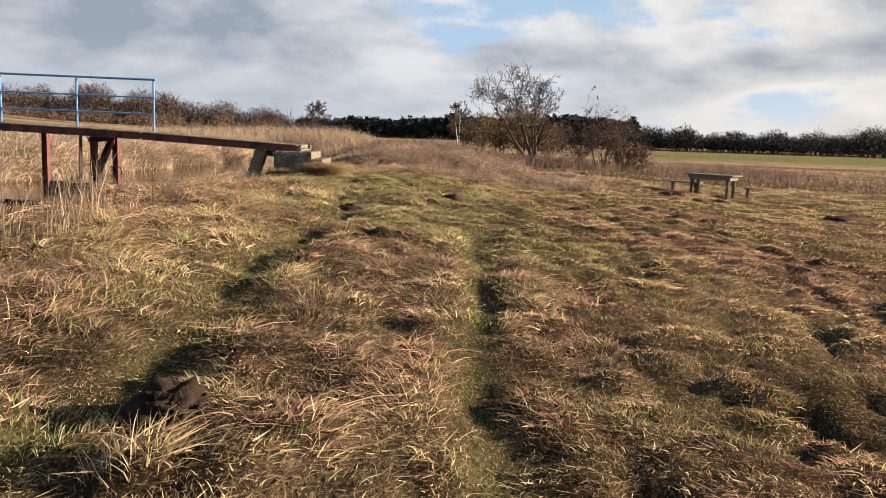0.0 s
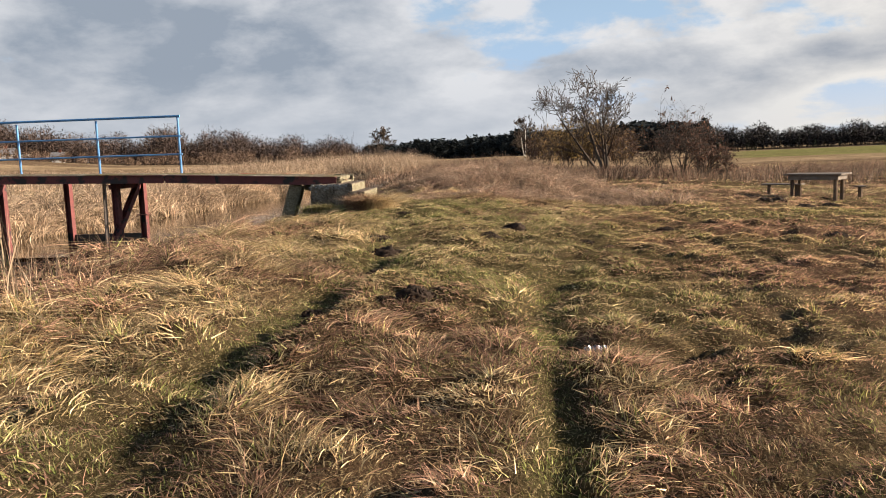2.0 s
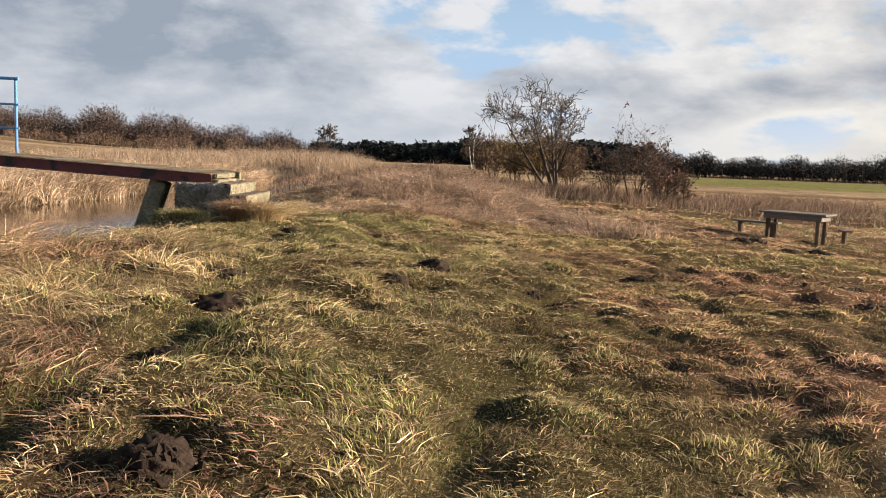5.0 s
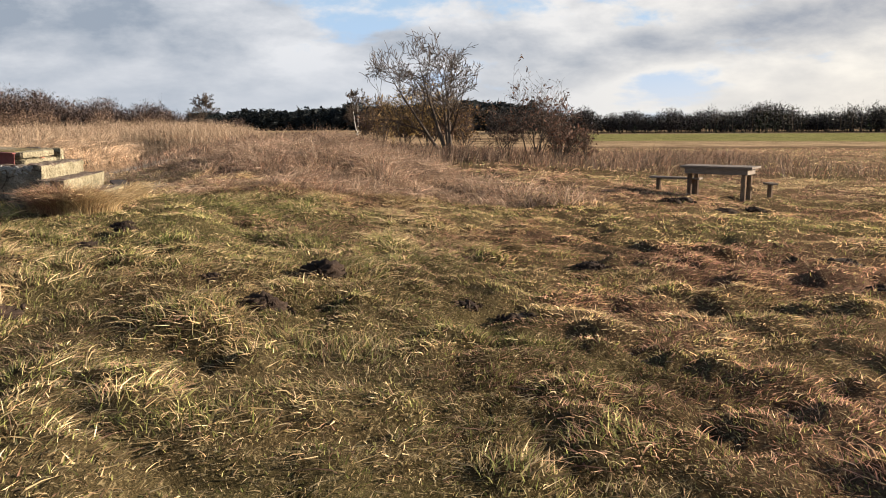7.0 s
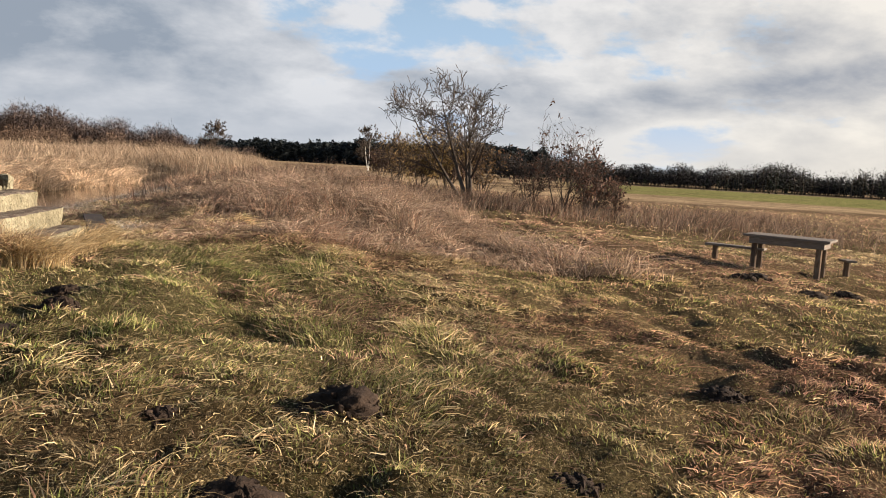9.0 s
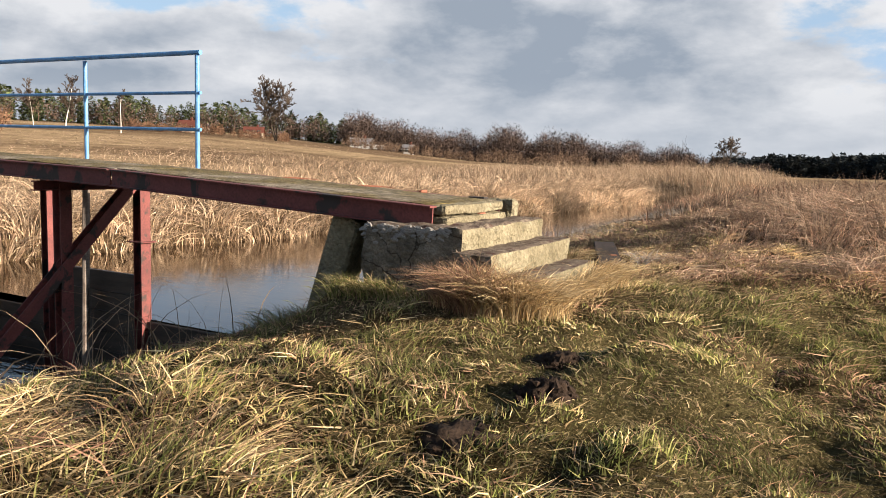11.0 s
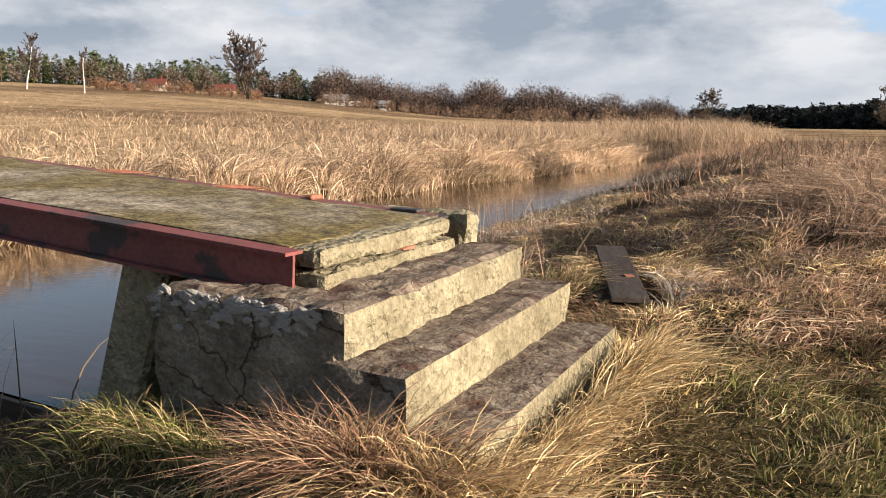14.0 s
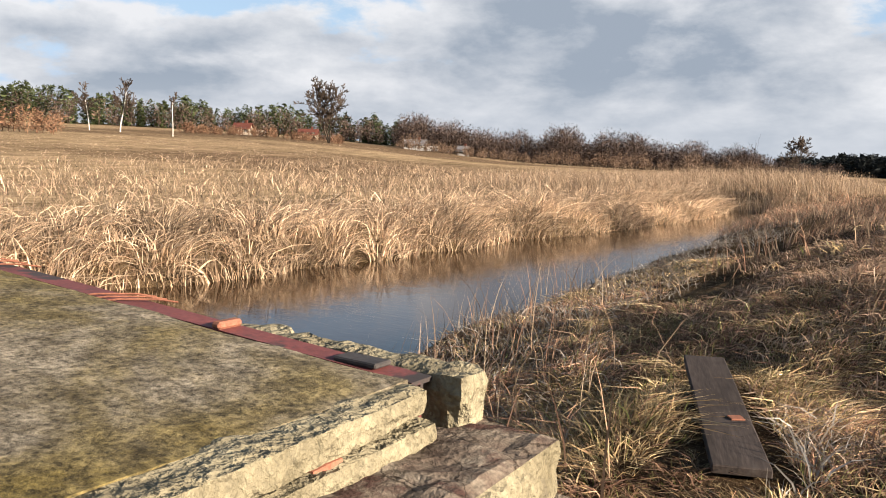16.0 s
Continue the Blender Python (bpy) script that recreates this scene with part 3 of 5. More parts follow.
def bpart(name, bm, mat, label="", parent=None):
    bmesh.ops.translate(bm, verts=bm.verts, vec=(-BX, -BY, -BZ))
    return part(name, bm, mat, parent or bridge, label)


for k, (xa, xb) in enumerate(((-3.62, -7.0), (-7.03, -11.4), (-11.43, -15.6))):
    bm = rough_box(min(xa, xb), max(xa, xb), 19.47, 20.50, 0.0, 0.085, 0.11, 0.004, 0.012, k)
    for v in bm.verts:
        v.co.z += deck_z(v.co.x) - 0.075 + 0.003
    bpart("deck_slab", bm, DECK, "mossy worn concrete slab")
    for yy, nm in ((19.42, "near"), (20.555, "far")):
        zt, ze = deck_z(xa) - 0.075, deck_z(xb) - 0.075
        bpart("side_beam", beam_between((xa + (0.06 if k == 0 and nm == "near" else 0), yy, zt), (xb, yy, ze), 0.09, 0.155), RED, "red oxide painted steel beam with rust stains")
# little plates and bolts on the far beam
for px, wdt in ((-3.82, 0.15),):
    bpart("iron_plate", box(px - wdt / 2, px + wdt / 2, 20.52, 20.59, deck_z(px) + 0.003, deck_z(px) + 0.018, 0.004), DARKIRON)


bpart("clamp", box(-4.385, -4.345, 20.505, 20.60, deck_z(-4.36) + 0.002, deck_z(-4.36) + 0.026, 0.008), BRICK, "rusty orange beam clamp")
for px in (-4.93, -4.99, -5.05, -5.80, -5.90, -5.97):
    bpart("wire_strap", tube([(px + 0.05 * k, 20.47 + 0.045 * k, deck_z(px) - 0.002 + 0.010 * (k in (1, 2, 3))) for k in range(5)], [0.0035] * 5, 5), BRICK, "orange wire strap round the beam")


def weir_post(x, y, z0=-1.9, size=0.13):
    bpart("steel_post", beam_between((x, y, z0), (x, y, deck_z(x) - 0.155), size, size, (1, 0, 0)), RED, "red steel post, blackened at the waterline")


for x, y in ((-8.24, 19.75), (-8.15, 20.66), (-9.85, 20.66), (-11.3, 19.75), (-11.4, 20.66)):
    weir_post(x, y)
for x in (-8.2, -11.35):
    bpart("brace", beam_between((x, 20.58, deck_z(x) - 0.22), (x, 18.55, -1.25), 0.12, 0.12, (1, 0, 0)), RED, "slanting red steel brace")
    bpart("cross_beam", beam_between((x, 19.42, deck_z(x) - 0.23), (x, 20.62, deck_z(x) - 0.23), 0.10, 0.10), RED)
bpart("grey_pole", tube([(-8.98, 20.50, -1.7), (-8.93, 20.53, 0.82)], [0.045, 0.04], 8), GREYWOOD, "grey wooden pole")
bpart("collar_plate", box(-8.26, -8.03, 20.55, 20.76, 0.10, 0.115, 0.003), RED)
for i in range(6):
    zb = -1.72 + i * 0.24
    bpart("weir_board", box(-9.80, -8.20, 20.66, 20.71, zb, zb + 0.234, 0.006), WET_BOARD, "wet black weir board")
for i in range(4):
    zb = -1.72 + i * 0.215
    bpart("weir_board", box(-11.35, -9.90, 20.66, 20.71, zb, zb + 0.21, 0.006), WET_BOARD, "wet black weir board")
bpart("weir_wall", rough_box(-14.6, -11.45, 20.5, 20.85, -1.9, -0.30, 0.25, 0.01, 0.03, 5), CONCRETE)
for i in range(4):
    zb = -1.72 + i * 0.232
    bpart("weir_board", box(-8.07, -5.6, 20.66, 20.71, zb, zb + 0.227, 0.006), WET_BOARD, "wet black weir board")

# railing on the upstream side
rail_x = [-7.22 - 1.83 * i for i in range(5)]
for x in rail_x:
    bpart("rail_post", tube([(x, 20.63, deck_z(x) - 0.12), (x, 20.63, 2.125)], [0.024, 0.024], 10), BLUE, "light blue painted steel post")
for zr, rad in ((2.145, 0.026), (1.735, 0.018), (1.355, 0.018)):
    bpart("handrail", tube([(-7.17, 20.63, zr - 0.0), (-11.0, 20.63, zr + 0.03), (rail_x[-1], 20.63, zr + 0.03)], [rad] * 3, 10), BLUE, "dark blue painted steel tube")

# abutment and the three steps
abut = thing("concrete_steps", (-3.4, 19.95, 0.0), "three crumbling concrete steps and bridge abutment", "steps")
BX, BY, BZ = abut.location


def apart(name, bm, mat, label=""):
    for v in bm.verts:
        v.co.x -= 0.062 * (v.co.y - 19.2)      # the flight stands a little askew
    bmesh.ops.translate(bm, verts=bm.verts, vec=(-BX, -BY, -BZ))
    return part(name, bm, mat, abut, label)


def two_faced(name, bm, label):
    """Risers of pale cement, treads dark with lichen, the flank a rough dirty grey casting with its shade in the
    colour.
    """
    ob = apart(name, bm, CONCRETE, label)
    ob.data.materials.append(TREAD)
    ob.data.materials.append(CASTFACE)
    return ob


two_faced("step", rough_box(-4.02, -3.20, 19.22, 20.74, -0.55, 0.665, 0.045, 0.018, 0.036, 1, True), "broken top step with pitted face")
two_faced("step", rough_box(-3.32, -2.97, 19.20, 20.72, -0.25, 0.515, 0.05, 0.010, 0.018, 2, True), "pale concrete step")
two_faced("step", rough_box(-3.10, -2.74, 19.20, 20.70, -0.25, 0.352, 0.05, 0.008, 0.016, 3, True), "pale concrete step sunk in grass")
apart("deck_end", rough_box(-3.66, -3.470, 19.475, 20.50, 0.722, 0.796, 0.028, 0.006, 0.014, 4), CONCRETE, "crumbling pale end of the slab")
apart("bearing_block", rough_box(-3.66, -3.452, 19.475, 20.52, 0.56, 0.712, 0.03, 0.009, 0.014, 11), CONCRETE, "crumbling pale bearing block")
apart("curb_stone", rough_box(-4.50, -3.44, 20.60, 20.77, 0.50, 0.80, 0.04, 0.018, 0.05, 6), CONCRETE, "broken concrete curb")
apart("brick", rough_box(-3.53, -3.47, 20.06, 20.17, 0.67, 0.725, 0.04, 0.006, 0.02, 9), BRICK, "embedded broken red brick")
apart("leaning_post", box(-0.13, 0.13, -0.13, 0.13, -1.4, 0.28, 0.02, Matrix.Translation((-4.45, 19.62, 0.40)) @ Matrix.Rotation(radians(19), 4, "Y")), CONCRETE, "leaning concrete post")

# rubble showing at the head of the abutment
RUBBLE = []
for k in range(4):
    bm = bmesh.new()
    bmesh.ops.create_icosphere(bm, subdivisions=1, radius=1.0)
    for v in bm.verts:
        v.co *= 1 + noise.noise(v.co * 1.7 + Vector((k * 5.0, 0, 0))) * 0.5
        v.co.y *= 0.6
    me = bpy.data.meshes.new("rubble_stone")
    bm.to_mesh(me)
    bm.free()
    me.materials.append(STONE)
    RUBBLE.append(me)
for k in range(230):
    stone = new("rubble_stone", RUBBLE[k % 4])
    stone.parent = abut
    px = random.uniform(-4.02, -3.28)
    deep = (0.10 + 0.07 * noise.noise(Vector((px * 4.0, 0.3, 0.0)))) * smooth(px, -3.24, -3.42)
    pz = 0.655 - deep * random.random() ** 1.2
    s = random.uniform(0.008, 0.024)
    stone.matrix_basis = Matrix.Translation((px - BX, 19.222 - BY + random.uniform(0.0, 0.016), pz - BZ)) @ Matrix.Rotation(random.uniform(-0.5, 0.5), 4, "Y") @ Matrix.Diagonal((s * 1.5, s, s * 0.75, 1))

# scrap of plastic in the grass
bm = bmesh.new()
bmesh.ops.create_grid(bm, x_segments=14, y_segments=10, size=0.5)
for v in bm.verts:
    p = v.co.copy()
    v.co = Vector((p.x * 0.15, p.y * 0.11, 0.022 + noise.noise(p * 5) * 0.035 + noise.noise(p * 13) * 0.016))
SCRAP = two_scale("crumpled_plastic", [(0.35, (0.05, 0.06, 0.09)), (0.6, (0.15, 0.18, 0.24))], 30, 90, 0.3, 0.2, 0.003)
scrap = tagged(put("plastic_scrap", bm, SCRAP), "small crumpled blue and black plastic scrap in the grass", "litter")
scrap.location = (0.82, 9.50, float(surface_z(0.82, 9.50)) + 0.02)
solid = scrap.modifiers.new("thickness", "SOLIDIFY")
solid.thickness = 0.004

# loose plank on the bank
plank = thing("plank", (-3.56, 23.03, 0.150), "dark wet board, cracked across, lying in the grass", "plank")
part("board", box(-0.118, 0.118, -0.88, -0.262, -0.02, 0.02, 0.005), PLANK, plank)
part("board", box(-0.118, 0.118, -0.258, 0.88, -0.018, 0.022, 0.005), PLANK, plank)
part("splinter", box(-0.05, 0.015, -0.30, -0.24, 0.02, 0.028, 0.002, Matrix.Rotation(radians(14), 4, "Z")), BRICK, plank)
plank.rotation_euler = (radians(1.5), 0, radians(22.5))


# ---- picnic table and benches ----
def bench(at, turn, length, height, label):
    b = thing("bench", at, label, "bench", "benches at the table")
    part("seat", box(-length / 2, length / 2, -0.13, 0.13, height - 0.045, height, 0.006), TABLETOP, b)
    for s in (-1, 1):
        part("leg", tube([(s * length * 0.34, 0, -0.25), (s * length * 0.34, 0, height - 0.045)], [0.062, 0.058], 8), LOG, b)
    b.rotation_euler = (0, 0, radians(turn))
    return b


TX, TY, TZ = 7.60, 27.6, -0.55
table = thing("picnic_table", (TX, TY, TZ), "grey weathered wooden table on log legs", "table")
for i in range(4):
    part("top_board", box(-0.76, 0.76, -0.39 + i * 0.197, -0.39 + i * 0.197 + 0.19, 0.70, 0.745, 0.005), TABLETOP, table)
for s in (-1, 1):
    part("apron", box(-0.66, 0.66, s * 0.31 - 0.02, s * 0.31 + 0.02, 0.575, 0.697, 0.004), TABLETOP, table)
    part("apron", box(s * 0.64 - 0.02, s * 0.64 + 0.02, -0.286, 0.286, 0.575, 0.697, 0.004), TABLETOP, table)
    for q in (-1, 1):
        part("leg", tube([(s * 0.57, q * 0.24, -0.25), (s * 0.57, q * 0.24, 0.574)], [0.06, 0.055], 8), LOG, table)
table.rotation_euler = (0, 0, radians(-38))

bench((6.95, 28.5, -0.52), -38, 1.15, 0.42, "low wooden bench on two log posts")
stool = thing("post_seat", (8.62, 27.35, -0.58), "single log post seat with a small board top", "seat")
part("leg", tube([(0, 0, -0.25), (0, 0, 0.38)], [0.065, 0.06], 8), LOG, stool)
part("seat", box(-0.10, 0.10, -0.16, 0.16, 0.38, 0.42, 0.006), TABLETOP, stool)


# ---- molehills ----
clod_bm = bmesh.new()
bmesh.ops.create_icosphere(clod_bm, subdivisions=1, radius=0.016)
for v in clod_bm.verts:
    v.co *= 1 + noise.noise(v.co * 90) * 0.7
CLOD = bpy.data.meshes.new("clod")
clod_bm.to_mesh(CLOD)
clod_bm.free()
CLOD.materials.append(SOIL)


def molehill(x, y, r, h, seed):
    bm = bmesh.new()
    bmesh.ops.create_icosphere(bm, subdivisions=4, radius=1.0)
    for v in bm.verts:
        n = noise.noise(v.co * 1.9 + Vector((seed, 0, 0))) * 0.30
        c = noise.noise(v.co * 5.5 + Vector((0, seed, 0))) * 0.30 + noise.noise(v.co * 11 + Vector((0, 0, seed))) * 0.26 + noise.noise(v.co * 21 + Vector((seed, 0, seed))) * 0.08
        f = 1 + n + c
        v.co = Vector((v.co.x * r * f, v.co.y * r * f, (v.co.z if v.co.z > -0.3 else -0.3) * h * f))
    ob = tagged(put("molehill", bm, SOIL, smooth=True), "mound of crumbly dark soil thrown up by a mole", "molehill", "molehills in the meadow")
    ob.location = (x, y, float(surface_z(x, y)) - 0.02)
    for i in range(44):
        a, d = random.uniform(0, 6.28), r * random.uniform(0.4, 1.45)
        clod = new("clod", CLOD)
        clod.parent = ob
        s = random.uniform(0.5, 1.9)
        top = max(0.0, 1 - (d / (r * 1.15)) ** 2) * h * 0.9
        clod.matrix_basis = Matrix.Translation((math.cos(a) * d, math.sin(a) * d, top + 0.004)) @ Euler((a, d * 9, a * 2)).to_matrix().to_4x4() @ Matrix.Diagonal((s, s * 0.8, s * 0.7, 1))
    return ob


for i, (x, y, r, h) in enumerate((
        (-0.71, 4.80, 0.17, 0.15), (-0.57, 10.50, 0.13, 0.10), (-1.34, 10.26, 0.09, 0.07), (-1.45, 13.70, 0.20, 0.11), (-1.22, 12.18, 0.12, 0.08),
        (-0.34, 15.20, 0.15, 0.12), (-0.05, 16.38, 0.15, 0.10), (-1.89, 17.70, 0.12, 0.09), (-1.98, 17.05, 0.18, 0.07), (-2.10, 18.30, 0.12, 0.07),
        (-0.80, 16.00, 0.08, 0.05), (0.98, 15.96, 0.11, 0.04), (1.38, 15.70, 0.14, 0.035), (2.32, 17.60, 0.14, 0.06), (-1.82, 14.80, 0.20, 0.06),
        (4.58, 16.55, 0.20, 0.08), (4.97, 18.10, 0.22, 0.07), (8.60, 20.70, 0.34, 0.11), (4.10, 10.96, 0.20, 0.06),
        (6.28, 24.1, 0.20, 0.10), (5.6, 24.9, 0.17, 0.08), (6.9, 24.3, 0.17, 0.09), (6.0, 25.3, 0.16, 0.09))):
    molehill(x, y, r, h, i * 3.7)


# ---- bare trees and shrubs ----
def grow(rng, base, height, lean=(0, 0), stems=1, levels=4, spread=0.55, radius=0.05, first=0.25, kids=(5, 5, 4), shrink=0.62, up=0.25, fine=0.0035):
    """Limbs of a bare tree as chains of points with radii: a list for the stems, one for the branches."""
    stems_out, limbs = [], []

    def limb(p, d, length, rad, level):
        n = 5 if level < 2 else 3
        pts, rs, q, w = [p], [rad], np.array(p, float), np.array(d, float)
        for i in range(n):
            w = w + rng.normal(0, 0.13 if level else 0.07, 3) + np.array([0, 0, up * 0.25])
            w /= np.linalg.norm(w)
            q = q + w * length / n
            pts.append(q.copy())
            rs.append(max(rad * (1 - 0.8 * (i + 1) / n), fine))
        (stems_out if level == 0 else limbs).append((np.array(pts), np.array(rs), level))
        if level + 1 >= levels:
            return
        for k in range(kids[min(level, len(kids) - 1)] + rng.integers(0, 2)):
            s = rng.uniform(first if level == 0 else 0.2, 1.0)
            i = min(int(s * n), n - 1)
            at = pts[i] + (pts[i + 1] - pts[i]) * (s * n - i)
            side = rng.normal(0, 1, 3)
            side -= side @ w * w
            side /= np.linalg.norm(side) + 1e-6
            nd = w * (1 - spread * 0.5) + side * spread * rng.uniform(0.7, 1.3) + np.array([0, 0, up])
            limb(at, nd / np.linalg.norm(nd), length * shrink * rng.uniform(0.65, 1.1) * (1.15 - 0.5 * s if level == 0 else 1), rs[i] * 0.6, level + 1)

    for s in range(stems):
        a = rng.uniform(0, 6.28)
        out = 0.0 if stems == 1 else rng.uniform(0.15, 0.55)
        d = np.array([lean[0] + math.cos(a) * out, lean[1] + math.sin(a) * out, 1.0])
        limb(np.array(base, float) + (0 if stems == 1 else np.array([math.cos(a), math.sin(a), 0]) * rng.uniform(0.02, 0.25)), d / np.linalg.norm(d), height * rng.uniform(0.75, 1.0) * (0.62 if levels > 2 else 1), radius * rng.uniform(0.7, 1.0), 0)
    return stems_out, limbs


def tubes(chains, sides=(6, 4, 3, 3)):
    verts, faces, at = [], [], 0
    for pts, rs, level in chains:
        k = sides[min(level, len(sides) - 1)]
        d = np.gradient(pts, axis=0)
        d /= np.linalg.norm(d, axis=1)[:, None] + 1e-9
        ref = np.array([0.37, 0.61, 0.2])
        u = np.cross(d, ref)
        u /= np.linalg.norm(u, axis=1)[:, None] + 1e-9
        w = np.cross(d, u)
        ang = np.arange(k) * 2 * np.pi / k
        ring = pts[:, None] + rs[:, None, None] * (np.cos(ang)[None, :, None] * u[:, None] + np.sin(ang)[None, :, None] * w[:, None])
        verts.append(ring.reshape(-1, 3))
        i = np.arange(len(pts) - 1)[:, None] * k + np.arange(k)[None]
        j = np.arange(len(pts) - 1)[:, None] * k + (np.arange(k)[None] + 1) % k
        faces.append((np.stack([i, j, j + k, i + k], -1).reshape(-1, 4)) + at)
        at += len(pts) * k
    return np.concatenate(verts), np.concatenate(faces)


def bare_tree(name, at, label, category, seed, bark, twig, leaves=0, leaf_tint=(0.2, 0.1, 0.05), group="", sides=(6, 4, 3, 3), **kw):
    rng = np.random.default_rng(seed)
    stems, limbs = grow(rng, (0, 0, 0), **kw)
    ob = thing(name, at, label, category, group)
    v, f = tubes(stems, sides)
    big_mesh("trunk", v, [f], bark, None, True, ob)
    if limbs:
        v, f = tubes(limbs, sides)
        crown = big_mesh("crown", v, [f], twig, np.tile(np.array([0.060, 0.046, 0.036]), (len(v), 1)), False, ob)
        if leaves:
            tips = np.concatenate([c[0][1:] for c in limbs if c[2] >= 1])
            p = tips[rng.integers(0, len(tips), leaves)] + rng.normal(0, 0.05, (leaves, 3))
            s = rng.uniform(0.02, 0.045, leaves)[:, None]
            a, b = rng.normal(0, 1, (2, leaves, 3))
            quad = np.stack([p - a * s, p + b * s * 0.6, p + a * s, p - b * s * 0.6], 1)
            big_mesh("dead_leaves", quad.reshape(-1, 3), [np.arange(leaves * 4).reshape(-1, 4)], BLADE,
                     np.repeat(np.array(leaf_tint) * rng.uniform(0.6, 1.4, (leaves, 1)), 4, 0), False, ob)
    return ob


def gz(x, y):
    return float(ground_z(x, y))


# the large bare bush ahead, and the leafy thicket behind and beside it
bare_tree("bare_bush", (3.0, 45.5, gz(3.0, 45.5) - 0.1), "tall bare willow bush with crooked stems", "bush", 11, BARK, TWIG, height=6.7, fine=0.010, lean=(-0.36, 0), stems=4, levels=5,
          spread=0.72, radius=0.12, first=0.25, kids=(5, 5, 4, 2), shrink=0.62, up=0.12, sides=(6, 4, 3, 3, 3))
for i, (x, y, h, n, c) in enumerate(((1.2, 49.0, 3.6, 1900, (0.30, 0.21, 0.085)), (0.2, 52.0, 3.6, 1500, (0.25, 0.17, 0.08)), (2.3, 49.5, 4.0, 2100, (0.29, 0.20, 0.08)), (4.2, 50.0, 3.2, 900, (0.20, 0.13, 0.065)))):
    bare_tree("thicket_bush", (x, y, gz(x, y) - 0.1), "dense thicket bush with withered brown leaves", "bush", 30 + i, BARK, TWIG, leaves=n, leaf_tint=c, group="thicket on the dike",
              height=h, stems=6, levels=4, spread=0.7, radius=0.035, first=0.1, kids=(5, 5, 4), shrink=0.6, up=0.2)
for i, (x, y, h, n) in enumerate(((6.0, 41.2, 4.1, 700), (7.2, 42.0, 3.2, 700), (5.1, 42.6, 2.6, 500), (6.8, 40.6, 2.3, 700), (8.0, 41.5, 2.0, 600))):
    bare_tree("leafy_shrub", (x, y, gz(x, y) - 0.1), "straggling shrub with a few dark reddish leaves", "shrub", 50 + i, BARK, TWIG, leaves=n, leaf_tint=(0.13, 0.075, 0.055), group="shrubs on the dike",
              height=h, stems=6, levels=4, spread=0.72, radius=0.03, first=0.1, kids=(5, 4, 4), shrink=0.62, up=0.22)
bare_tree("birch", (-5.9, 190.0, gz(-5.9, 190) - 0.2), "lone bare birch on the meadow", "tree", 71, BIRCH, TWIG, height=14.0, fine=0.045, stems=2, levels=5, spread=0.55, radius=0.14, first=0.12, kids=(9, 6, 4, 2), shrink=0.48, up=0.15)
bare_tree("alder", (-45.5, 220.0, gz(-45.5, 220) - 0.2), "lone bare alder at the edge of the wood", "tree", 72, BARK, TWIG, height=16.0, fine=0.05, stems=2, levels=5, spread=0.62, radius=0.18, first=0.12, kids=(9, 6, 4, 2), shrink=0.5, up=0.14)
bare_tree("birch", (-137, 120.0, gz(-137, 120) - 0.2), "slender birch with a white trunk", "tree", 73, BIRCH, TWIG, height=13.0, fine=0.06, levels=4, spread=0.45, radius=0.16, first=0.3, kids=(9, 5, 4), shrink=0.4, up=0.2)
bare_tree("meadow_tree", (-152, 180.0, gz(-152, 180) - 0.2), "round-crowned bare tree on the far meadow", "tree", 74, BARK, TWIG, height=24.0, fine=0.075, stems=3, levels=5, spread=0.6, radius=0.24, first=0.15, kids=(9, 6, 4, 2), shrink=0.5, up=0.15)
for i, (x, y, h) in enumerate(((-168, 122, 13.0), (-160, 124, 14.0))):
    bare_tree("birch", (x, y, gz(x, y) - 0.2), "bare birch pair on the field edge", "tree", 80 + i, BIRCH, TWIG, height=h * 1.25, fine=0.06, levels=5, spread=0.55, radius=0.17, first=0.3, kids=(9, 5, 4, 2), shrink=0.5, up=0.15)
bare_tree("birch", (-19.0, 82.0, gz(-19, 82) - 0.2), "thin dead stem by the reed bed", "tree", 90, BARK, TWIG, height=3.6, levels=2, spread=0.4, radius=0.05, kids=(4, 3))


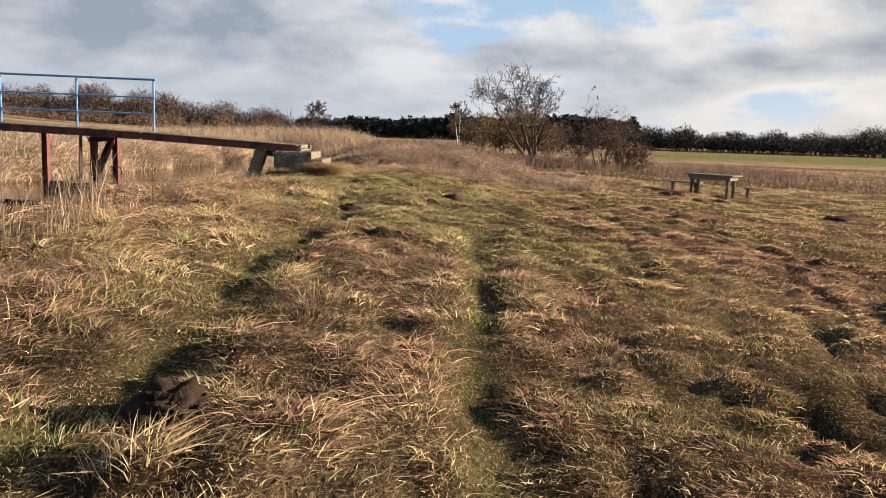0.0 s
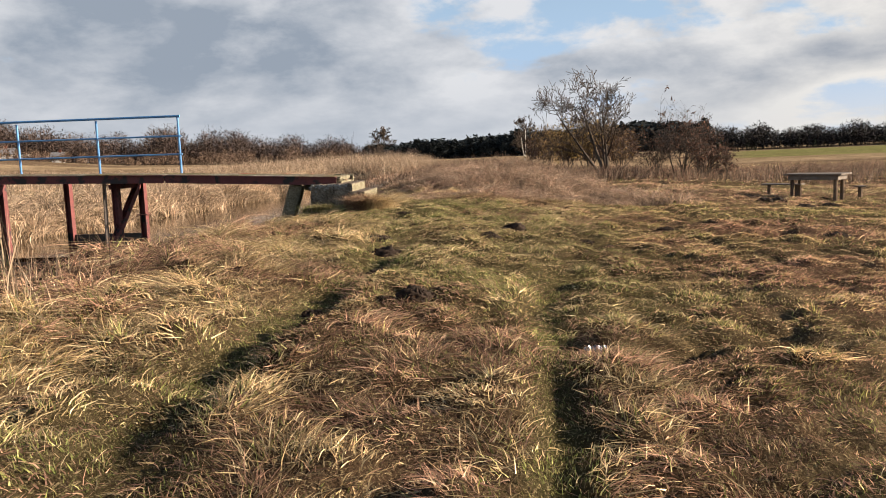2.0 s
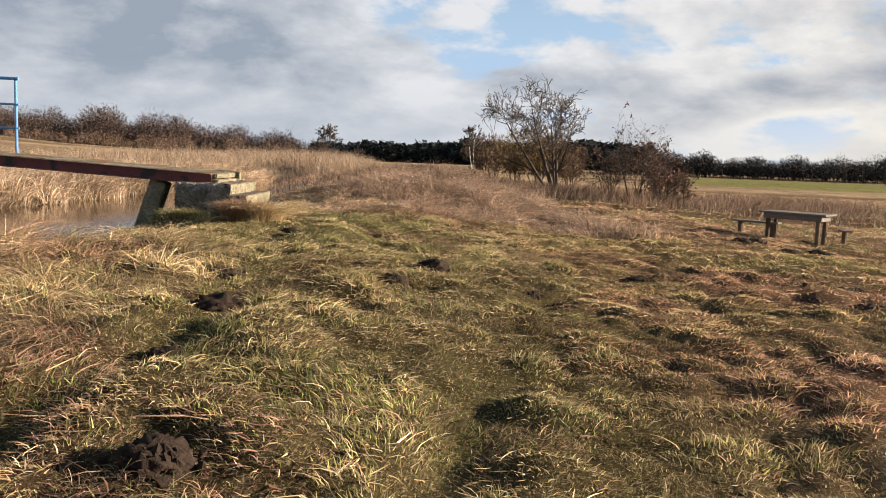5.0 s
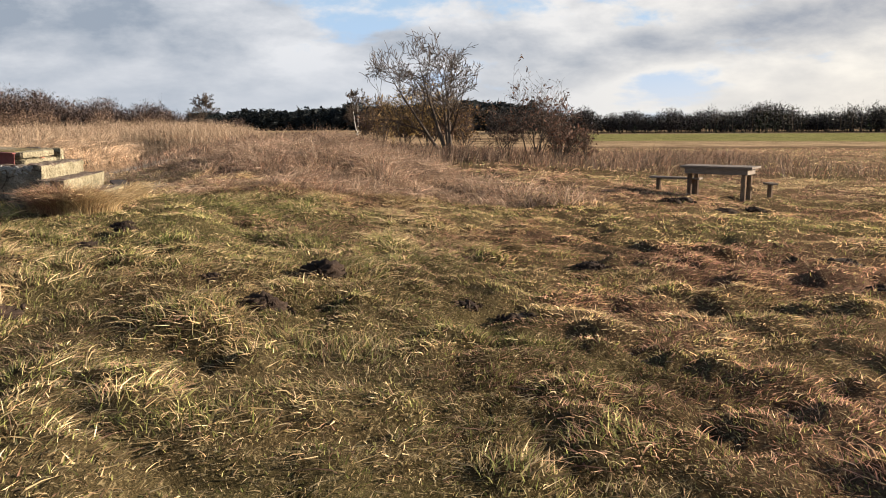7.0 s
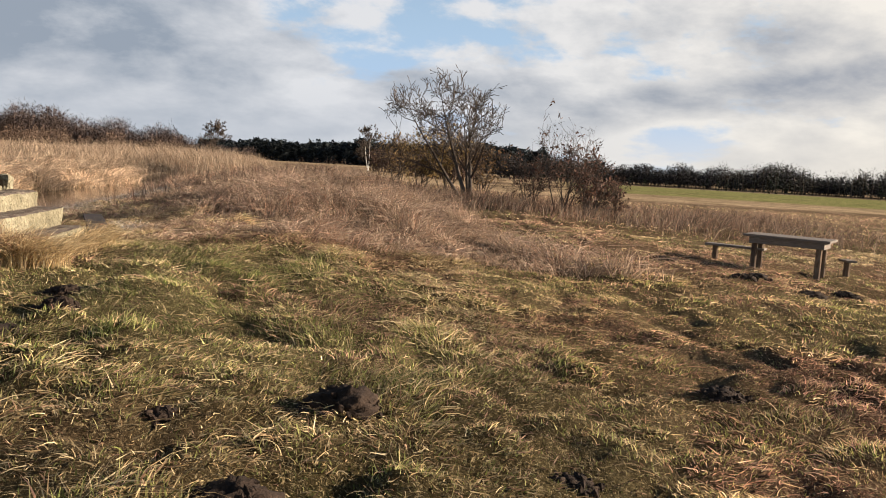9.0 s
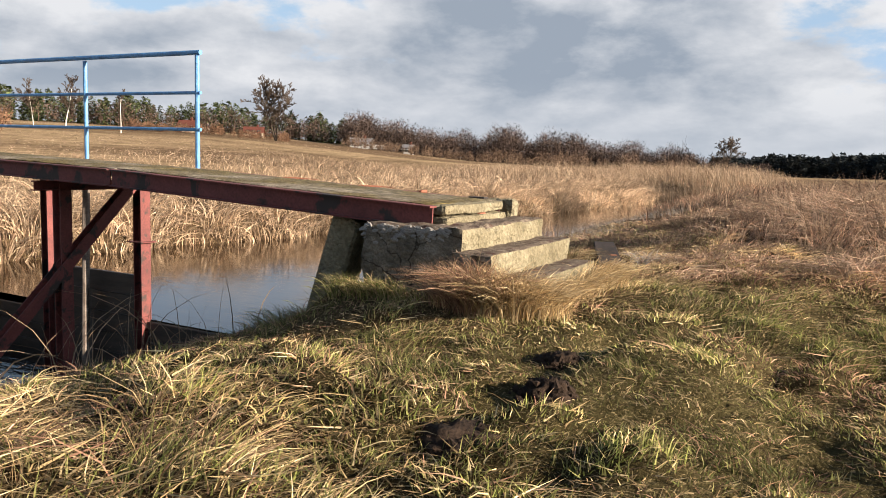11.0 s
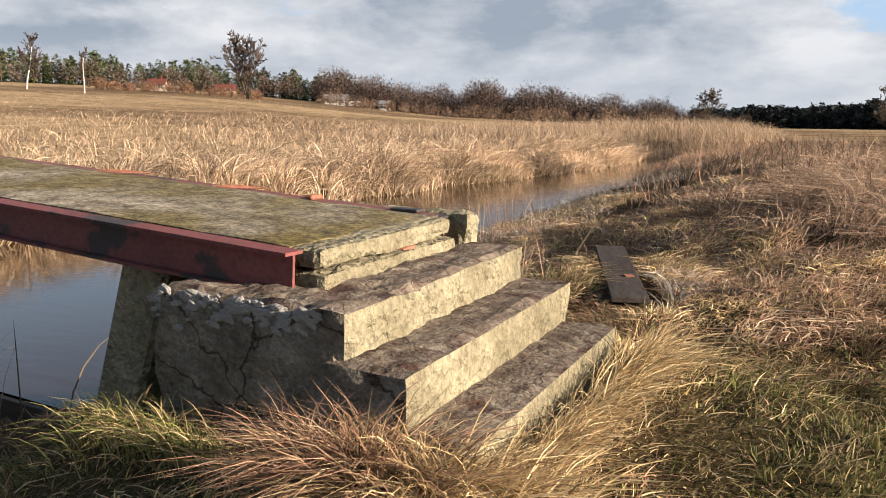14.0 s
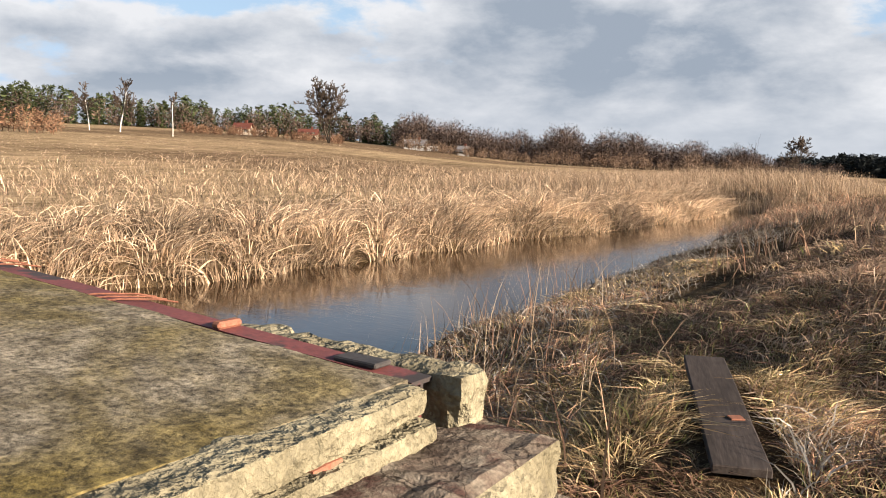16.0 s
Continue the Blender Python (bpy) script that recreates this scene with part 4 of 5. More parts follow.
# ---- woods ----
def woods(name, label, x, y, h, rng, tint, twigs=90, width=0.32, trunk=None, dense=0.5):
    """Bare winter trees far off: a stem each and a haze of twigs; one object."""
    n = len(x)
    z = ground_z(x, y, False)
    base = np.c_[x, y, z]
    verts, tris, tints, at = [], [], [], 0
    # stems
    a = rng.uniform(0, np.pi, n)
    for side in (0, np.pi / 2):
        o = np.c_[np.cos(a + side), np.sin(a + side), 0 * a] * (0.05 + 0.008 * h)[:, None]
        top = base + np.c_[rng.normal(0, 0.4, (n, 2)), h * 0.95]
        v = np.stack([base - o, base + o, top], 1)
        verts.append(v.reshape(-1, 3))
        tints.append(np.repeat(trunk[None] * np.ones((n, 1)) if trunk is not None else tint * 0.9, 3, 0))
        tris.append(np.arange(n * 3).reshape(-1, 3) + at)
        at += n * 3
    # twigs, upward and outward, thicker towards the top
    k = n * twigs
    t = np.repeat(np.arange(n), twigs)
    s = rng.beta(1.6, 1.35, k)
    r = h[t] * 0.25 * np.sqrt(rng.uniform(0, 1, k)) * np.sin(np.clip(s, 0.15, 0.95) * np.pi) ** 0.45
    ang = rng.uniform(0, 2 * np.pi, k)
    p = base[t] + np.c_[np.cos(ang) * r, np.sin(ang) * r, h[t] * (0.08 + 0.86 * s)]
    d = np.c_[np.cos(ang) * 0.9, np.sin(ang) * 0.9, rng.uniform(-0.1, 1.1, k)] + rng.normal(0, 0.35, (k, 3))
    d = d / np.linalg.norm(d, axis=1)[:, None] * (h[t] * rng.uniform(0.05, 0.13, k))[:, None]
    w = rng.normal(0, 1, (k, 3)) * np.array([1, 1, 0.3])
    w = w / np.linalg.norm(w, axis=1)[:, None] * (width * rng.uniform(0.5, 1.3, k) * (2.3 - 1.9 * s))[:, None]
    verts.append(np.stack([p - w, p + w, p + d], 1).reshape(-1, 3))
    tints.append(np.repeat(tint[t] * rng.uniform(0.7, 1.25, (k, 1)), 3, 0))
    tris.append(np.arange(k * 3).reshape(-1, 3) + at)
    ob = big_mesh(name, np.concatenate(verts), [np.concatenate(tris)], TWIG, np.concatenate(tints))
    return tagged(ob, label, "woods", kind="stuff")


def pines(name, label, x, y, h, rng, tint=(0.022, 0.038, 0.018), k=110, leaf=1.0):
    """Far pines: dark ragged whorls of short needle sprays on a stem; one object."""
    n = len(x)
    base = np.c_[x, y, ground_z(x, y, False)]
    t = np.repeat(np.arange(n), k)
    s = rng.uniform(0.0, 1.0, n * k)
    ang = rng.uniform(0, 2 * np.pi, n * k)
    r = h[t] * 0.21 * np.sin(np.pi * (0.12 + 0.88 * s)) ** 0.8 * rng.uniform(0.3, 1.1, n * k)
    p = base[t] + np.c_[np.cos(ang) * r, np.sin(ang) * r, h[t] * s]
    size = (leaf * h[t] * rng.uniform(0.022, 0.055, n * k))[:, None]
    a, b, c = rng.normal(0, 1, (3, n * k, 3)) * np.array([1, 1, 0.6])
    v = np.stack([p + a * size, p + b * size, p + c * size], 1).reshape(-1, 3)
    col = np.repeat(np.array(tint) * rng.uniform(0.6, 1.7, (n, 1))[t] * rng.uniform(0.7, 1.3, (n * k, 1)), 3, 0)
    return tagged(big_mesh(name, v, [np.arange(len(v)).reshape(-1, 3)], NEEDLE, col), label, "woods", kind="stuff")


def belt(rng, n, az0, az1, r0, r1, h0, h1, clump=0.0):
    """Trees strewn over a belt of the horizon: places and heights."""
    az = np.radians(rng.uniform(az0, az1, n))
    r = rng.uniform(r0, r1, n)
    h = rng.uniform(h0, h1, n) * (1 + clump * (vnoise(np.degrees(az) * 0.9, 0 * az, 3) - 0.5))
    return r * np.sin(az), r * np.cos(az) + 5, h


def tone(rng, n, a, b):
    t = rng.uniform(0, 1, (n, 1))
    return np.array(a) * (1 - t) + np.array(b) * t


wr = np.random.default_rng(5)
x, y, h = belt(wr, 1400, -37, -9.5, 290, 350, 6.4, 13.0, 0.6)
h = h * np.interp(np.degrees(np.arctan2(x, y)), [-37, -28, -19, -10], [1.0, 1.05, 0.88, 0.5])
# twig tones lightened a little to carry the haze of distance
woods("bare_wood", "dark leafless wood along the valley edge", x, y, h, wr, tone(wr, len(x), (0.050, 0.039, 0.035), (0.098, 0.070, 0.058)), 62, 0.21)
x, y, h = belt(wr, 210, -37, -13, 255, 280, 2.4, 4.8, 0.8)
woods("scrub_belt", "rounded brown willow scrub before the wood", x, y, h, wr, tone(wr, len(x), (0.11, 0.075, 0.054), (0.18, 0.125, 0.09)), 100, 0.15)
x, y, h = belt(wr, 1500, -13, 10, 520, 660, 11, 15, 0.25)
h = h * np.interp(np.degrees(np.arctan2(x, y)), [-13, -9, -4, -0.5, 10], [0.75, 0.8, 0.9, 1.2, 1.2])
pines("pine_hill", "dark pine wood on the distant rise", x, y, h, wr, (0.021, 0.027, 0.029), 46, 2.4)
x, y, h = belt(wr, 1100, 7, 42, 395, 455, 7.5, 12.0, 0.45)
woods("row_wood", "long dark wood beyond the green field", x, y, h, wr, tone(wr, len(x), (0.026, 0.024, 0.024), (0.046, 0.040, 0.037)), 80, 0.36, np.array([0.045, 0.038, 0.032]))
x, y, h = belt(wr, 90, 21, 46, 380, 400, 12, 14.5, 0.3)
woods("tall_wood", "tall thin pines with open crowns", x, y, h * 0.95, wr, tone(wr, len(x), (0.035, 0.038, 0.028), (0.07, 0.06, 0.045)), 80, 0.22, np.array([0.10, 0.075, 0.055]))
x, y, h = belt(wr, 45, 8, 44, 330, 375, 2.5, 6.0, 0.8)
pines("juniper_bushes", "dark evergreen bushes at the field edge", x, y, h, wr, (0.018, 0.026, 0.014))
x, y, h = belt(wr, 150, -1.5, 5.5, 150, 185, 3.8, 5.6, 0.4)
woods("meadow_thicket", "brown leafless thicket behind the bush", x, y, h, wr, tone(wr, len(x), (0.07, 0.045, 0.035), (0.13, 0.08, 0.055)), 90, 0.14)
# the west: pine belt, houses' gardens, scrub
x, y, h = belt(wr, 470, -68, -37.0, 318, 350, 5.5, 11.5, 0.6)
pines("pine_belt", "green pine wood behind the farmhouses", x, y, h, wr, (0.055, 0.070, 0.030), 170)
x, y, h = belt(wr, 150, -64, -31, 312, 330, 6.5, 10.5, 0.6)
woods("garden_trees", "bare trees round the farmhouses", x, y, h, wr, tone(wr, len(x), (0.075, 0.055, 0.045), (0.13, 0.095, 0.075)), 85, 0.26)
x, y, h = np.concatenate([belt(wr, 110, -50.5, -40, 225, 240, 2.0, 3.2, 0.4), belt(wr, 40, -64, -56, 150, 170, 2.8, 4.6, 0.5)], 1)
woods("field_scrub", "reddish brown scrub along the ditch", x, y, h, wr, tone(wr, len(x), (0.15, 0.085, 0.055), (0.22, 0.135, 0.085)), 110, 0.15)


# ---- houses on the rise ----
def house(az, dist, w, d, eaves, ridge, turn, wall, roof, label, annex=False):
    x, y = dist * math.sin(radians(az)), dist * math.cos(radians(az)) + 18
    ob = thing("house", (x, y, float(ground_z(x, y, False)) - 0.2), label, "house", "farmhouses on the rise")
    bm = bmesh.new()
    v = [bm.verts.new(p) for p in ((-w / 2, -d / 2, 0), (w / 2, -d / 2, 0), (w / 2, d / 2, 0), (-w / 2, d / 2, 0), (-w / 2, -d / 2, eaves), (w / 2, -d / 2, eaves), (w / 2, d / 2, eaves), (-w / 2, d / 2, eaves), (-w / 2, 0, ridge), (w / 2, 0, ridge))]
    for f in ((0, 1, 5, 4), (2, 3, 7, 6), (1, 2, 6, 9, 5), (3, 0, 4, 8, 7)):
        bm.faces.new([v[i] for i in f])
    part("wall", bm, wall, ob)
    for s in (-1, 1):
        run = math.hypot(d / 2 + 0.5, ridge - eaves)
        slope = math.atan2(ridge - eaves, d / 2)
        m = Matrix.Translation((0, 0, ridge + 0.12)) @ Matrix.Rotation(-s * slope, 4, "X")
        part("roof", box(-w / 2 - 0.5, w / 2 + 0.5, min(0, s * run), max(0, s * run), -0.08, 0.08, 0, m), roof, ob)
    part("chimney", box(w * 0.15, w * 0.15 + 0.6, -0.3, 0.3, ridge - 0.5, ridge + 0.9, 0.02), ROOF_RED, ob)
    for i in (-0.3, 0.02, 0.32):
        win = part("window", box(i * w - 0.55, i * w + 0.55, -d / 2 - 0.05, -d / 2 + 0.05, 0.9, 2.2, 0), DARKIRON, ob)
        part("window_frame", box(i * w - 0.04, i * w + 0.04, -d / 2 - 0.08, -d / 2 - 0.051, 0.9, 2.2, 0), WHITEWALL, win)
    part("window", box(w / 2 - 0.05, w / 2 + 0.05, -0.6, 0.6, 1.0, 2.3, 0), DARKIRON, ob)
    if annex:
        part("annex", box(w / 2 + 0.05, w / 2 + 4, -d / 2, d / 2 - 1, 0, eaves * 0.8, 0.05), wall, ob)
    ob.rotation_euler = (0, 0, radians(turn))
    return ob


house(-48.8, 255, 4.6, 4, 1.9, 3.5, 30, PLASTER, ROOF_RED, "cream farmhouse with a red tiled roof", True)
house(-44.5, 285, 6, 4, 1.4, 3.2, 35, PLASTER, ROOF_RED, "cream house with a low red roof")
house(-37.3, 270, 7, 4, 1.8, 3.4, 25, WHITEWALL, ROOF_GREY, "long white house with a dark grey roof", True)
house(-34.0, 275, 3, 3.5, 1.7, 3.3, 20, WHITEWALL, ROOF_GREY, "small white gabled house with a grey roof")
house(-61.0, 330, 13, 7, 3.5, 6.0, 40, WHITEWALL, ROOF_GREY, "pale farm building behind the pines")


# ---- grass and reeds ----
STRAW = np.array([[0.62, 0.475, 0.265], [0.50, 0.37, 0.195], [0.72, 0.585, 0.36], [0.34, 0.235, 0.13]])
RUST = np.array([[0.44, 0.27, 0.185], [0.35, 0.205, 0.14], [0.53, 0.345, 0.235], [0.24, 0.14, 0.10]])
LIVE = np.array([[0.23, 0.25, 0.075], [0.33, 0.335, 0.12], [0.14, 0.165, 0.048], [0.44, 0.41, 0.18]])
REED = np.array([[0.55, 0.42, 0.295], [0.43, 0.315, 0.21], [0.65, 0.515, 0.375], [0.31, 0.215, 0.15]])
BROWN = np.array([[0.42, 0.30, 0.225], [0.34, 0.24, 0.175], [0.53, 0.40, 0.305], [0.22, 0.15, 0.115]])
DULL = np.array([[0.39, 0.29, 0.205], [0.31, 0.23, 0.16], [0.47, 0.36, 0.255], [0.23, 0.165, 0.12]])


def pick(rng, palette, n):
    return palette[rng.integers(0, len(palette), n)] * rng.uniform(0.8, 1.2, (n, 1))


def blades(name, label, base, height, heading, lean, width, tint, rng, segs=3, droop=0.5, category="grass", parent=None):
    """Grass blades as narrow curved strips, one object. lean: how far the tip goes out, in heights."""
    n = len(base)
    s = np.linspace(0, 1, segs + 1)
    d = np.c_[np.cos(heading), np.sin(heading), np.zeros(n)]
    face = rng.uniform(0, np.pi, n)
    side = np.c_[np.cos(face), np.sin(face), rng.normal(0, 0.75, n)]
    side *= (width / 2 / np.linalg.norm(side, axis=1))[:, None]
    rows = []
    for k, t in enumerate(s):
        rise = height * (t - droop * lean / (1 + lean) * t**2.4)
        p = base + d * (height * lean * t**1.7)[:, None]
        p[:, 2] += rise
        if k < segs:
            rows += [p - side * (1 - 0.75 * t), p + side * (1 - 0.75 * t)]
        else:
            rows.append(p)
    m = len(rows)
    v = np.stack(rows, 1).reshape(-1, 3)
    o = np.arange(n)[:, None] * m
    quads = np.concatenate([o + np.array([2 * k, 2 * k + 1, 2 * k + 3, 2 * k + 2]) for k in range(segs - 1)]) if segs > 1 else np.zeros((0, 4), int)
    tips = o + np.array([m - 3, m - 2, m - 1])
    ob = big_mesh(name, v, [quads, tips] if segs > 1 else [tips], BLADE, np.repeat(tint, m, 0))
    return tagged(ob, label, category, kind="stuff")


def on_land(x, y, margin=0.25):
    return np.maximum(x - right_edge(y), left_edge(y) - x) > margin


def off_things(x, y):
    """False where steps, deck, plank or molehill soil keep the grass away."""
    keep = ~((x > -4.1) & (x < -2.82) & (y > 19.2) & (y < 20.75))
    u, v = (x + 3.48) * math.cos(radians(23)) + (y - 22.93) * math.sin(radians(23)), -(x + 3.48) * math.sin(radians(23)) + (y - 22.93) * math.cos(radians(23))
    keep &= ~((np.abs(u) < 0.19) & (np.abs(v) < 0.90))
    for ob in bpy.data.objects:
        if ob.name.startswith("molehill"):
            keep &= np.hypot(x - ob.location.x, y - ob.location.y) > 0.55 * max(v.co.x for v in ob.data.vertices)
    return keep


def comb(x, y):
    """Which way the dead grass lies, a slowly turning field."""
    return 2 * np.pi * (vnoise(x * 0.55, y * 0.55, 41) * 1.3 + 0.25 * vnoise(x * 2.1, y * 2.1, 43)) + 1.6


def sward(name, label, rng, x0, x1, y0, y1, n, size, width, segs, keep=None, lush=0.0):
    """Dead and living grass over a stretch of the meadow, matted over its hummocks."""
    x, y = rng.uniform(x0, x1, n), rng.uniform(y0, y1, n)
    ok = on_land(x, y) & off_things(x, y)
    if keep is not None:
        ok &= keep(x, y)
    x, y = x[ok], y[ok]
    dome, dx, dy, r1, r2, r3 = tussock(x, y)
    t = track(x, y)
    ok = rng.uniform(0, 1, len(x)) < 0.03 + 0.97 * smooth(dome, 0.22, 0.60) + 0.6 * t + 0.25 * greenness(x, y)
    x, y, dome, dx, dy, r1, r2, r3, t = (q[ok] for q in (x, y, dome, dx, dy, r1, r2, r3, t))
    n = len(x)
    g = greenness(x, y)
    live = rng.uniform(0, 1, n) < np.clip(g * (0.45 + 0.7 * r3) * (0.75 + 1.6 * lush) + 0.04 + 0.3 * lush, 0, 0.95)
    rusty = np.clip(smooth(fbm(x * 0.5, y * 0.5, 61, 3) + 0.4 * (r1 - 0.5) + 0.09 * smooth(x, 0.8, 2.0), 0.44, 0.60) * 0.75 + 0.1, 0, 0.8)
    red = rng.uniform(0, 1, n) < rusty
    tint = np.where(live[:, None], pick(rng, LIVE, n), np.where(red[:, None], pick(rng, RUST, n), pick(rng, STRAW, n)))
    tint = tint * (0.50 + 0.95 * r2)[:, None] * rng.uniform(0.5, 1.5, (n, 1))
    # tint raised towards the right: a brightness lift put into the blade colour
    brightened = smooth(x, 0.9, 2.4) * smooth(y, 28, 23)
    tint = tint * (1 + 0.22 * brightened + 0.12 * smooth(y, 20, 26))[:, None] * (1 + brightened[:, None] * np.array([0.02, -0.05, -0.06]))
    left = smooth(x, -1.5, -2.6) * smooth(y, 18.5, 15.5)
    h = size * (0.45 + 0.8 * dome) * (0.55 + 0.9 * r3**2) * (1 + 1.0 * left) * rng.uniform(0.55, 1.35, n)
    h = np.where(live, h * 0.8, h) * (1 - 0.4 * t) * (1 - 0.25 * smooth(g, 0.1, 0.5)) * (1 - 0.35 * smooth(x, 0.2, 1.8))
    way = comb(x, y)
    way = way + 2.4 * (r1 - 0.5)
    head = np.arctan2(dy / 0.2 + 1.1 * np.sin(way), dx / 0.2 + 1.1 * np.cos(way)) + rng.normal(0, 0.6, n)
    crossing = rng.uniform(0, 1, n) < 0.36
    head = np.where(crossing, rng.uniform(0, 2 * np.pi, n), head)
    lean = np.where(live, rng.uniform(0.1, 1.1, n), rng.uniform(0.35, 2.4, n))
    base = np.c_[x, y, surface_z(x, y) - 0.008]
    return blades(name, label, base, h, head, lean, width * rng.uniform(0.55, 1.4, n), tint, rng, segs, np.where(live, 0.5, 0.86))


def near_way(x, y):
    return (x > np.interp(y, [0, 12, 20, 26], [-3.0, -3.6, -5.6, -6.0])) & (x < np.interp(y, [0, 12, 20, 26], [4.2, 5.0, 3.2, 2.0]))


gr = np.random.default_rng(17)
sward("meadow_grass", "matted straw and green winter grass", gr, -6, 5.2, 3.2, 24, 215000, 0.092, 0.0060, 3, near_way)
sward("short_grass", "short dense green and straw winter turf", gr, -6, 5.2, 3.2, 24, 460000, 0.075, 0.0080, 1, near_way, 0.2)
sward("meadow_grass", "matted straw and green winter grass", gr, -7.5, 14, 3.2, 34, 115000, 0.120, 0.0120, 2, lambda x, y: ~near_way(x, y))
sward("short_grass", "short dense green and straw winter turf", gr, -7.5, 14, 3.2, 34, 330000, 0.090, 0.0150, 1, lambda x, y: ~near_way(x, y), 0.2)
sward("bank_grass", "straw and green grass round the board on the bank", gr, -5.9, -2.7, 20.9, 27, 30000, 0.13, 0.0075, 2, None, 0.3)
sward("meadow_grass", "brown and olive rough grass further off", gr, -5, 34, 30, 66, 38000, 0.15, 0.032, 2, lambda x, y: x > right_edge(y) + 3.0)


def reeds(name, label, rng, x, y, h0, h1, lean0, lean1, heading, width, palette, segs=3, droop=0.6, sink=0.02, spread=0.9, category="reeds", shade=1.0):
    n = len(x)
    base = np.c_[x, y, np.maximum(surface_z(x, y), np.where(y > WEIR_Y, UPPER, LOWER) - 0.05) - sink]
    return blades(name, label, base, rng.uniform(h0, h1, n), heading + rng.normal(0, spread, n), rng.uniform(lean0, lean1, n), width * rng.uniform(0.6, 1.4, n), pick(rng, palette, n) * np.broadcast_to(shade, n)[:, None], rng, segs, droop, category)


# far bank: drooping fringe along the water, then dense sunlit sedge, then the pale meadow
n = 36000
y = gr.uniform(14, 66, n)
inland = gr.beta(1.1, 2.6, n) * 5.0 - 0.15
x = left_edge(y) - inland
dome, du, dv, r1, r2, r3 = tussock(x, y, 0.95)
ok = gr.uniform(0, 1, n) < 0.04 + 1.0 * smooth(dome, 0.2, 0.75)
x, y, dome, du, dv, r1, r2 = (q[ok] for q in (x, y, dome, du, dv, r1, r2))
tall = (0.45 + 0.55 * dome) * (0.6 + 0.8 * r2)
reeds("bank_sedge", "pale sunlit sedge drooping along the river bank", gr, x, y, 0.32 * tall, 0.95 * tall, 0.25, 1.5, np.arctan2(dv, du + 0.22), 0.020, REED * 1.1, 3, 0.9, spread=0.6, shade=0.6 + 0.85 * r1)
n = 35000
y = gr.uniform(8, 95, n)
x = left_edge(np.minimum(y, 60)) - 3.0 - gr.beta(1.0, 1.7, n) * 46
dome, du, dv, r1, r2, r3 = tussock(x, y, 1.5)
ok = gr.uniform(0, 1, n) < (0.12 + smooth(dome, 0.1, 0.7)) * (0.3 + vnoise(x * 0.35, y * 0.35, 75))
x, y, du, dv, r1, tall = x[ok], y[ok], du[ok], dv[ok], r1[ok], (0.4 + 0.6 * dome[ok]) * (0.5 + 0.9 * r2[ok])
reeds("sedge_meadow", "pale brown sedge meadow beyond the river", gr, x, y, 0.25 * tall, 0.85 * tall, 0.2, 1.2, np.arctan2(dv, du), 0.030, np.concatenate([REED * 0.95, DULL * 1.1, REED]), 3, 0.8, spread=0.8, shade=0.55 + 0.9 * r1)
n = 30000
y = gr.uniform(14, 175, n)
x = -14 - gr.beta(1.0, 1.5, n) * 140
ok = (x < left_edge(y) - 12) & (gr.uniform(0, 1, n) < 0.25 + 0.75 * smooth(fbm(x * 0.06, y * 0.06, 76, 4), 0.38, 0.56))
x, y = x[ok], y[ok]
far = np.clip(np.hypot(x, y) / 60, 0.6, 2.2)
reeds("field_grass", "rough dry grass on the far pasture", gr, x, y, 0.07, 0.24, 0.5, 2.0, comb(x, y), 0.045 * far, np.concatenate([REED * 0.9, REED * 0.75, DULL, BROWN]), 2, 0.8, shade=0.6 + 0.8 * vnoise(x * 0.2, y * 0.2, 77))
# tall reed bed at the river's bend
n = 26000
y = gr.uniform(50, 76, n)
x = gr.uniform(-27, -8.0, n)
shore = np.maximum(left_edge(y) - x, y - 57.2)
deep = smooth(shore, -0.2, 4.0) * smooth(x, -27, -19) * smooth(x, -7.6, -11.0)
ok = (shore > 0) & (gr.uniform(0, 1, n) < 0.25 + deep)
x, y, deep = x[ok], y[ok], deep[ok]
k = 700
x, y, deep = np.r_[x, gr.uniform(-14, -9.5, k)], np.r_[y, gr.uniform(56.6, 59.5, k)], np.r_[deep, gr.uniform(0, 0.4, k)]
reeds("reed_bed", "tall standing straw-coloured reeds", gr, x, y, 0.4 + 0.45 * deep, 0.8 + 0.85 * deep, 0.08, 0.7, 2.6, 0.017, REED * 0.85, 3, 0.7, spread=1.3)
# paler sedge along the near bank towards the bend
n = 3600
y = gr.uniform(42, 62, n)
x = right_edge(y) + gr.beta(1.0, 1.8, n) * 4.5
reeds("bank_sedge", "pale brown sedge on the near bank at the bend", gr, x, y, 0.25, 0.6, 0.2, 1.2, comb(x, y), 0.018, np.concatenate([REED * 0.9, RUST * 1.3]), 3, 0.8, spread=1.3)
# brown grass heaped on the near bank beyond the bridge
n = 78000
y = 21.4 + gr.beta(0.9, 1.9, n) * 28
x = right_edge(y) + 2.9 + gr.beta(1.2, 1.5, n) * 7.8
dome, du, dv, r1, r2, r3 = tussock(x, y, 0.62)
ok = off_things(x, y) & (gr.uniform(0, 1, n) < 0.04 + 0.96 * smooth(dome, 0.26, 0.66)) & (y > np.interp(x, [-2.6, -1.5, 2], [21.0, 22.3, 23.5])) & ~((np.abs(x + 3.4) < 0.9) & (y < 22.4))
x, y, dome, du, dv, r1, r2, r3 = (q[ok] for q in (x, y, dome, du, dv, r1, r2, r3))
up = smooth(vnoise(x * 0.7, y * 0.5, 78), 0.25, 0.75) * smooth(y, 22.0, 24.0) * smooth(x - right_edge(y), 3.2, 5.8)
tall = (0.5 + 0.5 * dome) * (0.5 + 0.9 * r3) * (0.5 + 0.5 * smooth(x - right_edge(y), 3.0, 6.0))
way = comb(x, y) + 1.5 * (r2 - 0.5)
